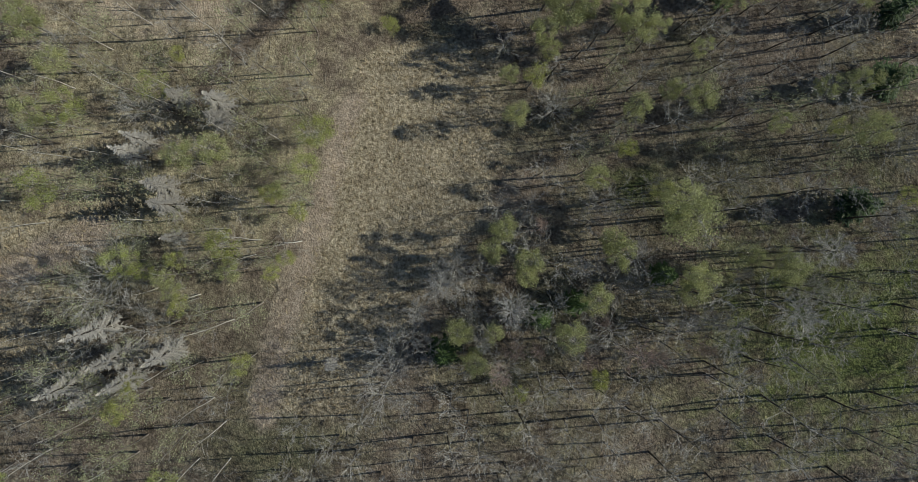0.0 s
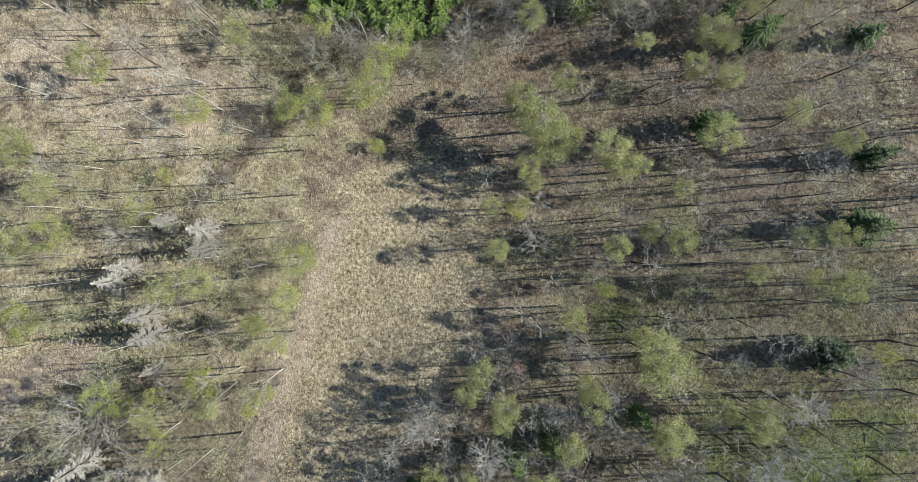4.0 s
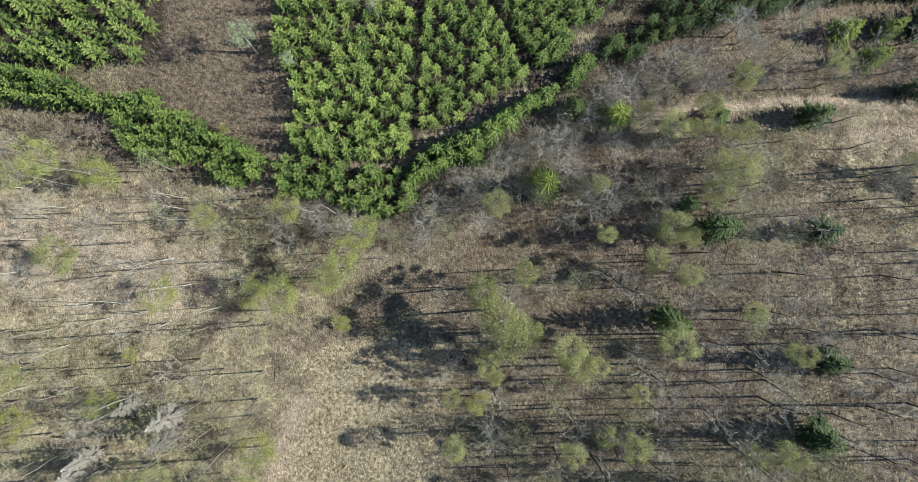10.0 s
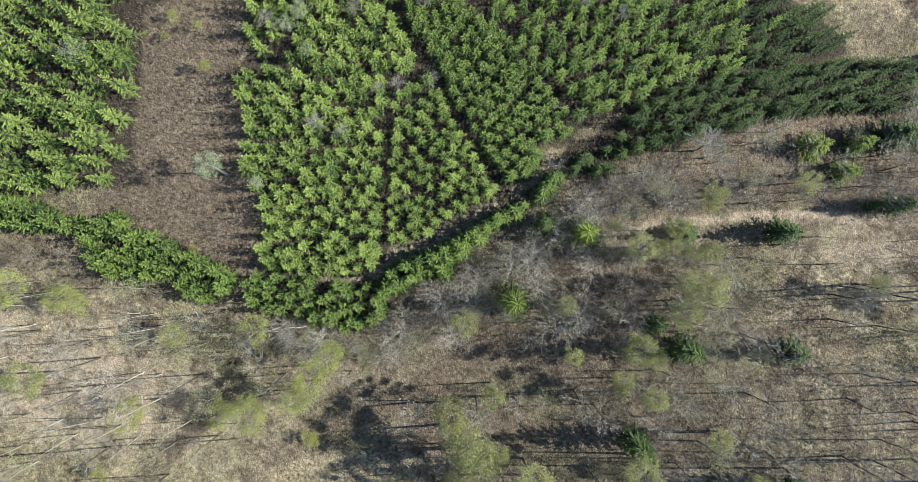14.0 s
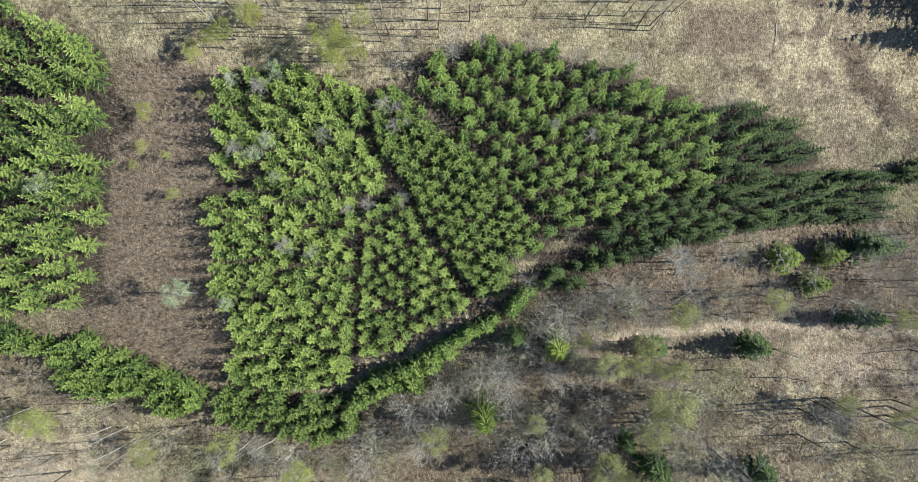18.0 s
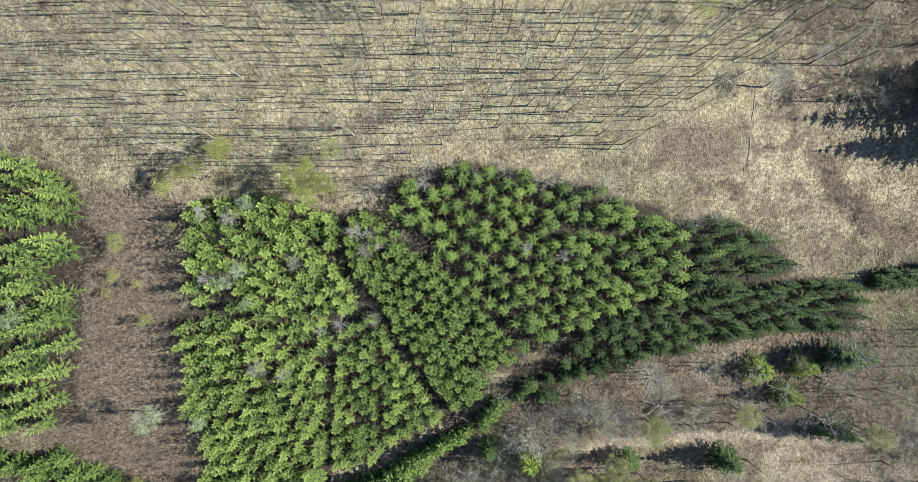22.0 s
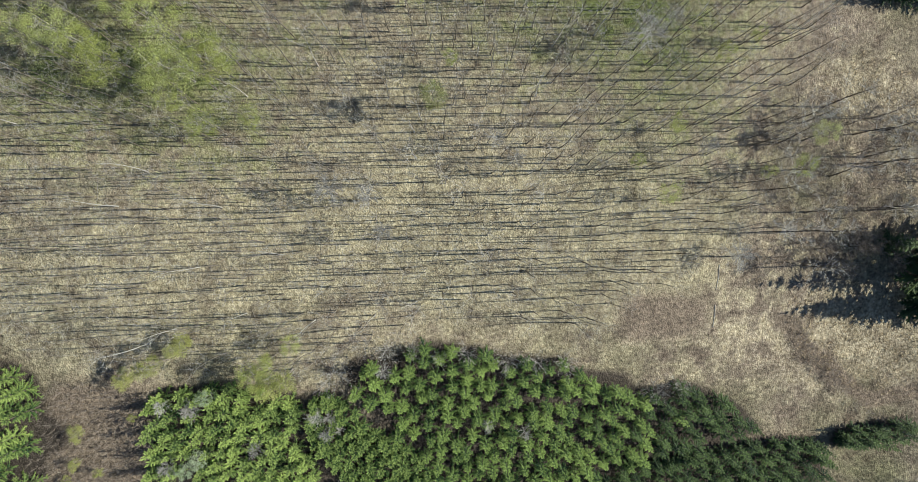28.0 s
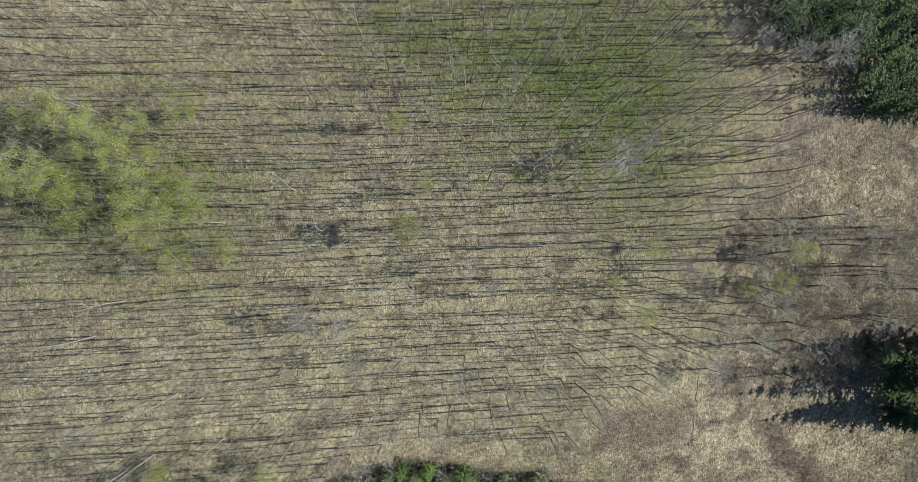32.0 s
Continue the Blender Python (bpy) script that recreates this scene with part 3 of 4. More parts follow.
def litter_ground():
    """Woodland floor: dead leaves, straw, grass, brown brush floor and worn earth, laid out by the plan's outlines;
    brown and needles also paint in tree shade.
    """
    m, nodes, links, bsdf = material("woodland_floor")
    tc = nodes.new("ShaderNodeTexCoord")
    co = tc.outputs["Object"]
    big = noise_node(nodes, links, 0.07, 3.0, 0.55, co)
    mid = noise_node(nodes, links, 0.4, 5.0, 0.68, co)
    fine = noise_node(nodes, links, 2.3, 6.0, 0.78, co)
    leaf = nodes.new("ShaderNodeTexVoronoi")
    leaf.inputs["Scale"].default_value = 5.0
    links.new(co, leaf.inputs["Vector"])
    litter = ramp(nodes, [(0.345, (0.085, 0.067, 0.050)), (0.5, (0.285, 0.23, 0.173)), (0.66, (0.53, 0.442, 0.335))])
    links.new(math_node(nodes, links, "ADD", math_node(nodes, links, "MULTIPLY", fine.outputs[0], 0.65),
                        math_node(nodes, links, "MULTIPLY", mid.outputs[0], 0.35)), litter.inputs[0])
    moss = ramp(nodes, [(0.37, (0.08, 0.085, 0.04)), (0.63, (0.26, 0.265, 0.13))])
    links.new(fine.outputs[0], moss.inputs[0])
    f_moss = ramp(nodes, [(0.44, (0, 0, 0)), (0.66, (0.75, 0.75, 0.75))])
    links.new(math_node(nodes, links, "ADD", math_node(nodes, links, "MULTIPLY", big.outputs[0], 0.6),
                        math_node(nodes, links, "MULTIPLY", mid.outputs[0], 0.4)), f_moss.inputs[0])
    col = mix_color(nodes, links, f_moss.outputs[0], litter.outputs[0], moss.outputs[0])
    straw = ramp(nodes, [(0.37, (0.16, 0.126, 0.078)), (0.5, (0.43, 0.360, 0.24)), (0.64, (0.72, 0.625, 0.455))])
    links.new(fine.outputs[0], straw.inputs[0])
    green = ramp(nodes, [(0.37, (0.08, 0.092, 0.034)), (0.63, (0.255, 0.285, 0.10))])
    links.new(fine.outputs[0], green.inputs[0])
    brown = ramp(nodes, [(0.36, (0.115, 0.090, 0.068)), (0.66, (0.39, 0.312, 0.230))])
    pale = ramp(nodes, [(0.36, (0.24, 0.200, 0.122)), (0.5, (0.46, 0.398, 0.25)), (0.63, (0.68, 0.60, 0.40))])
    links.new(fine.outputs[0], pale.inputs[0])
    links.new(fine.outputs[0], brown.inputs[0])
    needles = ramp(nodes, [(0.3, (0.04, 0.034, 0.028)), (0.7, (0.14, 0.115, 0.092))])
    links.new(fine.outputs[0], needles.inputs[0])
    worn = ramp(nodes, [(0.34, (0.33, 0.258, 0.186)), (0.66, (0.65, 0.54, 0.415))])
    links.new(fine.outputs[0], worn.inputs[0])
    for layer, c in (("pale", pale), ("brown", brown), ("needles", needles), ("straw", straw), ("green", green), ("worn", worn)):
        at = nodes.new("ShaderNodeAttribute")
        at.attribute_name = layer
        soft = ramp(nodes, [(0.22, (0, 0, 0)), (0.70, (1, 1, 1))])
        links.new(math_node(nodes, links, "ADD", at.outputs["Fac"],
                            math_node(nodes, links, "MULTIPLY", math_node(nodes, links, "SUBTRACT", mid.outputs[0], 0.5), 1.3)), soft.inputs[0])
        col = mix_color(nodes, links, soft.outputs[0], col, c.outputs[0])
    shade = ramp(nodes, [(0.30, (0.70, 0.68, 0.66)), (0.5, (0.97, 0.97, 0.97)), (0.66, (1.2, 1.19, 1.16))])
    links.new(mid.outputs[0], shade.inputs[0])
    smooth = nodes.new("ShaderNodeAttribute")
    smooth.attribute_name = "pale"
    dry = nodes.new("ShaderNodeAttribute")
    dry.attribute_name = "straw"
    calm = math_node(nodes, links, "MAXIMUM", math_node(nodes, links, "MULTIPLY", smooth.outputs["Fac"], 0.75), math_node(nodes, links, "MULTIPLY", dry.outputs["Fac"], 0.5))
    even = math_node(nodes, links, "SUBTRACT", 0.85, calm)
    col = mix_color(nodes, links, math_node(nodes, links, "SUBTRACT", 0.85, math_node(nodes, links, "MULTIPLY", smooth.outputs["Fac"], 0.6)), col, shade.outputs[0], "MULTIPLY")
    speck = nodes.new("ShaderNodeTexVoronoi")
    speck.inputs["Scale"].default_value = 3.4
    links.new(co, speck.inputs["Vector"])
    sr = ramp(nodes, [(0.0, (0.55, 0.54, 0.53)), (0.35, (0.92, 0.92, 0.92)), (0.8, (1.12, 1.11, 1.09)), (1.0, (1.5, 1.47, 1.4))])
    sep = nodes.new("ShaderNodeSeparateColor")
    links.new(speck.outputs["Color"], sep.inputs[0])
    links.new(sep.outputs[0], sr.inputs[0])
    col = mix_color(nodes, links, math_node(nodes, links, "MULTIPLY", even, 0.85), col, sr.outputs[0], "MULTIPLY")
    links.new(col, bsdf.inputs["Base Color"])
    bsdf.inputs["Roughness"].default_value = 0.95
    bsdf.inputs["Specular IOR Level"].default_value = 0.1
    b = nodes.new("ShaderNodeBump")
    b.inputs["Strength"].default_value = 0.9
    b.inputs["Distance"].default_value = 0.2
    links.new(math_node(nodes, links, "ADD", fine.outputs[0], math_node(nodes, links, "MULTIPLY", leaf.outputs["Distance"], 0.5)), b.inputs["Height"])
    links.new(b.outputs[0], bsdf.inputs["Normal"])
    return m


MAT_GROUND = litter_ground()
MAT_BARK = bark("dark_bark", (0.045, 0.038, 0.031), (0.17, 0.143, 0.115))
MAT_GREY = bark("grey_bark", (0.14, 0.12, 0.10), (0.36, 0.32, 0.27))
MAT_POLE = bark("tan_bark", (0.10, 0.085, 0.066), (0.33, 0.285, 0.225))
MAT_BIRCH = bark("birch_bark", (0.20, 0.18, 0.15), (0.52, 0.49, 0.43), 1.6, True)
MAT_TWIG = bark("twigs", (0.33, 0.305, 0.265), (0.60, 0.565, 0.50))
MAT_TWIG_DARK = bark("dark_twigs", (0.16, 0.132, 0.105), (0.36, 0.305, 0.25))
MAT_PALE = bark("pale_twigs", (0.33, 0.31, 0.275), (0.56, 0.53, 0.475))
MAT_DEAD = bark("dead_twigs", (0.35, 0.32, 0.27), (0.60, 0.55, 0.47))
MAT_LOG = bark("weathered_wood", (0.45, 0.42, 0.37), (0.74, 0.70, 0.63))
MAT_RUST = bark("rust_twigs", (0.26, 0.19, 0.155), (0.47, 0.365, 0.305))
# spruce colours run from painted inner shade to bright fresh tips
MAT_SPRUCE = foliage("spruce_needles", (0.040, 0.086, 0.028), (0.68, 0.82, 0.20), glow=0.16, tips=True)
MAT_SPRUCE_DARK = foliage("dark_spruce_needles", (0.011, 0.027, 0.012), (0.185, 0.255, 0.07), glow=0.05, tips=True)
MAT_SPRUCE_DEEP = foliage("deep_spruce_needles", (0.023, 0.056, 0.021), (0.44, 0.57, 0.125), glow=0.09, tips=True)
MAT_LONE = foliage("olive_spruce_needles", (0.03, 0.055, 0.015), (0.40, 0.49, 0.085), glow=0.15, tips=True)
MAT_PINE = foliage("pale_green_leaves", (0.39, 0.40, 0.18), (0.62, 0.62, 0.31), glow=0.42)
MAT_LIME = foliage("yellow_green_leaves", (0.36, 0.38, 0.11), (0.60, 0.60, 0.22), glow=0.42)
MAT_HAZE = foliage("yellow_buds", (0.40, 0.43, 0.115), (0.61, 0.64, 0.235), glow=0.42)
MAT_GREYGREEN = foliage("grey_green_buds", (0.36, 0.37, 0.19), (0.57, 0.57, 0.33), glow=0.4)
MAT_MINT = foliage("mint_leaves", (0.40, 0.47, 0.28), (0.62, 0.68, 0.46), glow=0.35)
MAT_STRAW = foliage("dry_grass", (0.30, 0.22, 0.11), (0.66, 0.55, 0.36), glow=0.2)


# ---- mesh tools ----
class Shape:
    def __init__(self):
        self.v, self.f, self.tip = [], [], {}

    def tube(self, pts, radii, sides=3):
        base = len(self.v)
        for n, (p, r) in enumerate(zip(pts, radii)):
            a = pts[min(n + 1, len(pts) - 1)] - pts[max(n - 1, 0)]
            side = a.cross(Vector((0.31, 0.87, 0.12))).normalized()
            up = a.cross(side).normalized()
            for k in range(sides):
                w = 2 * math.pi * k / sides
                self.v.append(p + side * (r * math.cos(w)) + up * (r * math.sin(w)))
        for n in range(len(pts) - 1):
            for k in range(sides):
                k2 = (k + 1) % sides
                a = base + n * sides
                self.f.append((a + k, a + k2, a + sides + k2, a + sides + k))

    def blade(self, a, b, width, normal, young=1.0):
        """A tapering leaf-like strip, creased along its middle; young sets how light its end is painted."""
        d = (b - a)
        side = d.cross(normal).normalized() * width
        mid = a + d * 0.45 + normal * (width * 0.35)
        n = len(self.v)
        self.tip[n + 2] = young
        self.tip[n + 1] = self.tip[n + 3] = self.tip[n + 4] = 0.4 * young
        self.v += [a, mid + side - normal * (width * 0.5), b, mid - side - normal * (width * 0.5), mid]
        self.f += [(n, n + 1, n + 4), (n + 1, n + 2, n + 4), (n + 2, n + 3, n + 4), (n + 3, n, n + 4)]

    def spray(self, a, b, width, normal, young=1.0):
        """A flat tapering side twig with its needles; young sets how light its end is painted."""
        d = b - a
        side = d.cross(normal).normalized() * width
        n = len(self.v)
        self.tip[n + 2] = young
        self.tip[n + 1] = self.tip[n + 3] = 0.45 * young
        self.v += [a, a + d * 0.45 + side, b, a + d * 0.45 - side]
        self.f += [(n, n + 1, n + 2), (n, n + 2, n + 3)]

    def strip(self, a, b, width, n):
        side = (b - a).cross(n)
        side = side.normalized() * width if side.length > 1e-6 else Vector((width, 0, 0))
        k = len(self.v)
        self.v += [a - side, a + side, b]
        self.f.append((k, k + 1, k + 2))

    def leaf(self, c, size, u, w):
        n = len(self.v)
        self.v += [c - u * size, c + w * (size * 0.7), c + u * size]
        self.f.append((n, n + 1, n + 2))

    def mesh(self, name, mat, smooth=False):
        me = bpy.data.meshes.new(name)
        me.from_pydata([tuple(p) for p in self.v], [], self.f)
        if self.tip:
            at = me.attributes.new("tip", "FLOAT", "POINT")
            at.data.foreach_set("value", [self.tip.get(k, 0.0) for k in range(len(self.v))])
        me.materials.append(mat)
        if smooth:
            me.polygons.foreach_set("use_smooth", [True] * len(me.polygons))
        return me


def part(name, me, parent, label=""):
    ob = new(name, me)
    ob.parent = parent
    if label:
        ob["label"] = label
    return ob


def unit(rng):
    while True:
        v = Vector((rng.uniform(-1, 1), rng.uniform(-1, 1), rng.uniform(-1, 1)))
        if 0.05 < v.length < 1:
            return v.normalized()


def limb_points(start, way, length, rng, steps=3, rise=0.15, wander=0.18):
    pts, d, p = [start.copy()], way.normalized(), start.copy()
    for _ in range(steps):
        d = (d + unit(rng) * wander + Vector((0, 0, rise))).normalized()
        p = p + d * (length / steps)
        pts.append(p.copy())
    return pts


def bare_tree(rng, height, radius, wander=0.055, crown_from=0.45, limbs=13, spread=0.30, twigs=3, lean=0.03, fine=0.012, sub=5):
    """Trunk and leafless crown as two shapes, foot at the origin."""
    trunk, crown = Shape(), Shape()
    pts = limb_points(Vector((0, 0, -0.15)), Vector((rng.uniform(-lean, lean), rng.uniform(-lean, lean), 1)), height, rng, 7, 0.12, wander)
    n = len(pts)
    radii = [radius * (1.25 if k == 0 else (1 - k / (n - 1)) ** 0.85 + 0.06) for k in range(n)]
    trunk.tube(pts, radii, 6)
    for i in range(limbs):
        f = crown_from + (1 - crown_from) * (i + rng.random()) / limbs * 0.97
        k = min(int(f * (n - 1)), n - 2)
        a = pts[k].lerp(pts[k + 1], f * (n - 1) - k)
        az = i * 2.4 + rng.uniform(-0.5, 0.5)
        length = height * spread * (1.15 - 0.75 * (f - crown_from) / (1 - crown_from)) * rng.uniform(0.7, 1.15)
        rise = 0.45 + 0.6 * (f - crown_from)
        way = Vector((math.cos(az), math.sin(az), rise))
        lp = limb_points(a, way, length, rng, 3, 0.10, 0.14)
        r0 = max(radius * 0.36 * (1.1 - f), fine * 1.6)
        crown.tube(lp, [r0, r0 * 0.72, r0 * 0.5, fine * 0.7], 3)
        for j in range(twigs):
            g = 0.2 + 0.8 * (j + rng.random()) / twigs
            kk = min(int(g * 3), 2)
            b = lp[kk].lerp(lp[kk + 1], g * 3 - kk)
            w2 = ((lp[kk + 1] - lp[kk]).normalized() + unit(rng) * 0.7).normalized()
            tl = length * rng.uniform(0.3, 0.6)
            e = b + w2 * tl
            crown.strip(b, e, fine, unit(rng))
            for _ in range(sub):
                c = b.lerp(e, rng.uniform(0.15, 1.0))
                e2 = c + (w2 + unit(rng) * 0.7).normalized() * tl * rng.uniform(0.3, 0.6)
                crown.strip(c, e2, fine * 0.75, unit(rng))
    return trunk, crown, pts


def leaf_cloud(rng, pts, height, width, count, size, low=0.4):
    """Small leaves in uneven rounded clumps that fill the crown about the upper stem."""
    s = Shape()
    clumps = []
    mid, half = (low + 1.0) / 2, (1.0 - low) / 2
    for n in range(26):
        f = mid + half * rng.uniform(-0.92, 0.9)
        r = width * math.sqrt(1 - ((f - mid) / half) ** 2) * rng.uniform(0.25, 1.0) ** 0.6
        az = n * 2.4 + rng.uniform(-0.5, 0.5)
        k = min(int(f * (len(pts) - 1)), len(pts) - 1)
        clumps.append((Vector((pts[k].x + r * math.cos(az), pts[k].y + r * math.sin(az), f * height)), rng.uniform(0.22, 0.46) * width))
    for _ in range(count):
        c, r = clumps[int(rng.random() ** 1.2 * len(clumps))]
        d = unit(rng)
        p = c + Vector((d.x, d.y, d.z * 0.8)) * (r * (rng.random() ** 0.45 + max(0.0, rng.gauss(0, 0.14))))
        u = unit(rng)
        w = u.cross(unit(rng))
        s.leaf(p, size * rng.uniform(0.7, 1.3), u, w.normalized() if w.length > 0.01 else Vector((0, 0, 1)))
    return s


def spruce(rng, height, width, tiers=10, per=8, bare=0.08, droop=0.25, dens=3, thin=1.0):
    """Trunk and needle crown: whorls of drooping boughs with side sprays; inner and low needles painted dark, as in
    shade.
    """
    trunk, crown = Shape(), Shape()
    top = Vector((rng.uniform(-0.1, 0.1), rng.uniform(-0.1, 0.1), height))
    trunk.tube([Vector((0, 0, -0.15)), Vector((0, 0, height * 0.5)), top * 0.96], [height * 0.012 + 0.02, height * 0.006 + 0.01, 0.004], 6)
    up = Vector((0, 0, 1))
    crown.blade(top - up * (0.06 * height), top + up * 0.35, 0.10, Vector((1, 0, 0)))
    for t in range(tiers):
        f = bare + (1 - bare) * (t + rng.uniform(0.2, 0.8)) / tiers
        reach = width * (1.05 - f) ** 0.95 * rng.uniform(0.88, 1.1)
        n = per if t < tiers - 2 else max(5, per - 2)
        off = rng.uniform(0, 6.28)
        for k in range(n):
            az = off + 2 * math.pi * k / n + rng.uniform(-0.2, 0.2)
            r = reach * rng.uniform(0.7, 1.2)
            out = Vector((math.cos(az), math.sin(az), 0))
            slope = 0.45 * f - droop * (1 - f) + rng.uniform(-0.08, 0.08)
            a = Vector((top.x * f, top.y * f, height * f))
            b = a + out * r + up * (slope * r)
            # lower boughs get darker ends: shade deep in the crown, painted in
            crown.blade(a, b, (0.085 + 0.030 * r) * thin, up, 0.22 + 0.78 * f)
            side = out.cross(up)
            for j in range(dens):
                g = 0.25 + 0.6 * (j + rng.random() * 0.6) / dens
                c = a.lerp(b, g)
                for sg in (-1, 1):
                    e = c + (out * 0.62 + side * sg * rng.uniform(0.55, 0.95)) * (r * (0.9 - 0.62 * g) * rng.uniform(0.30, 0.52)) - up * rng.uniform(-0.02, 0.10) * r
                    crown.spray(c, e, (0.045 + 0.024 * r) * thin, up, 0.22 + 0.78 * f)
    return trunk, crown


WIDTHS = {}


def crown_width(me):
    """The width across most of a crown's mesh."""
    if me.name not in WIDTHS:
        co = np.empty(len(me.vertices) * 3, np.float32)
        me.vertices.foreach_get("co", co)
        WIDTHS[me.name] = 2 * float(np.percentile(np.hypot(*co.reshape(-1, 3)[:, :2].T), 97 if "tip" in me.attributes else 92))
    return WIDTHS[me.name]


class Kind:
    """A kind of tree, with some different growths; each place takes one of them with its own turn and size.
    Past its most, further plants are kept for the joined far wood of that kind."""

    def __init__(self, name, label, category, group, height, growths, most=300):
        self.name, self.label, self.category, self.group, self.growths = name, label, category, group, growths
        self.height, self.most, self.made, self.rest = height, most, 0, []

    def plant(self, x, y, rng, tall=None, wide=1.0, span=0.0):
        """span: the crown's width in metres; without it the width follows the height."""
        parts = self.growths[rng.randrange(len(self.growths))]
        k = (tall or self.height) / self.height
        s = (0.5 + 0.5 * k) * wide * rng.uniform(0.92, 1.1)
        if span:
            s = span / crown_width(parts[-1][1]) * rng.uniform(0.95, 1.05)
        m = pose(x, y, ground_z(x, y), rng.uniform(-1.5, 1.5), rng.uniform(-1.5, 1.5), rng.uniform(0, 360)) @ Matrix.Diagonal((s, s, k * rng.uniform(0.96, 1.04), 1))
        self.made += 1
        if self.made > self.most:
            self.rest.append((m, parts))
            return
        e = new(self.name)
        e.empty_display_size = 0.3
        tagged(e, self.label, self.category, self.group)
        e.matrix_world = m
        for pname, me in parts:
            part(pname, me, e)

    def join_rest(self, name, label):
        """All further plants of the kind as one object."""
        if not self.rest:
            return
        vs, loops, sizes, mats, slots, tips = [], [], [], [], [], []
        base = 0
        for m, parts in self.rest:
            rot = np.array(m.to_3x3())
            off = np.array(m.translation)
            for _, me in parts:
                v = np.empty(len(me.vertices) * 3, np.float32)
                me.vertices.foreach_get("co", v)
                l = np.empty(len(me.loops), np.int32)
                me.loops.foreach_get("vertex_index", l)
                z = np.empty(len(me.polygons), np.int32)
                me.polygons.foreach_get("loop_total", z)
                if me.materials[0] not in slots:
                    slots.append(me.materials[0])
                vs.append(v.reshape(-1, 3) @ rot.T + off)
                loops.append(l + base)
                sizes.append(z)
                tip = np.zeros(len(me.vertices), np.float32)
                if "tip" in me.attributes:
                    me.attributes["tip"].data.foreach_get("value", tip)
                tips.append(tip)
                mats.append(np.full(len(z), slots.index(me.materials[0]), np.int32))
                base += len(me.vertices)
        vs, loops, sizes, mats = np.concatenate(vs), np.concatenate(loops), np.concatenate(sizes), np.concatenate(mats)
        me = bpy.data.meshes.new(name)
        me.vertices.add(len(vs))
        me.vertices.foreach_set("co", vs.astype(np.float32).ravel())
        me.loops.add(len(loops))
        me.loops.foreach_set("vertex_index", loops)
        me.polygons.add(len(sizes))
        me.polygons.foreach_set("loop_start", np.concatenate([[0], np.cumsum(sizes)[:-1]]).astype(np.int32))
        me.polygons.foreach_set("material_index", mats)
        for m in slots:
            me.materials.append(m)
        at = me.attributes.new("tip", "FLOAT", "POINT")
        at.data.foreach_set("value", np.concatenate(tips))
        me.update(calc_edges=True)
        tagged(new(name, me), label, self.category, kind="stuff")


def bare_growths(n, seed, height, radius, mat, twig, **more):
    out = []
    for k in range(n):
        rng = random.Random(seed + k)
        t, c, _ = bare_tree(rng, height * rng.uniform(0.88, 1.12), radius * rng.uniform(0.85, 1.2), **more)
        out.append([("trunk", t.mesh("trunk", mat, True)), ("crown", c.mesh("crown", twig))])
    return out


def leafy_growths(n, seed, height, radius, width, count, size, mat, leaf, low=0.4, **more):
    out = []
    for k in range(n):
        rng = random.Random(seed + k)
        h = height * rng.uniform(0.9, 1.1)
        t, c, pts = bare_tree(rng, h, radius, crown_from=max(low - 0.05, 0.1), limbs=12, spread=width / height, twigs=3, sub=1, **more)
        s = leaf_cloud(rng, pts, h, width, count, size, low)
        out.append([("trunk", t.mesh("trunk", mat, True)), ("crown_wood", c.mesh("crown_wood", MAT_TWIG)), ("foliage", s.mesh("foliage", leaf))])
    return out


def spruce_growths(n, seed, height, width, leaf, **more):
    out = []
    for k in range(n):
        rng = random.Random(seed + k)
        t, c = spruce(rng, height * rng.uniform(0.88, 1.12), width * rng.uniform(0.9, 1.1), **more)
        out.append([("trunk", t.mesh("trunk", MAT_BARK, True)), ("crown", c.mesh("crown", leaf))])
    return out


def stuff(name, shape, mat, label, category):
    ob = new(name, shape.mesh(name, mat))
    return tagged(ob, label, category, kind="stuff")


# ---- the ground: one sheet out to the horizon ----
def axis(a, b, step):
    inner = list(np.arange(a, b + step / 2, step))
    return [a - 2500, a - 600, a - 150, a - 40] + inner + [b + 40, b + 150, b + 600, b + 2500]


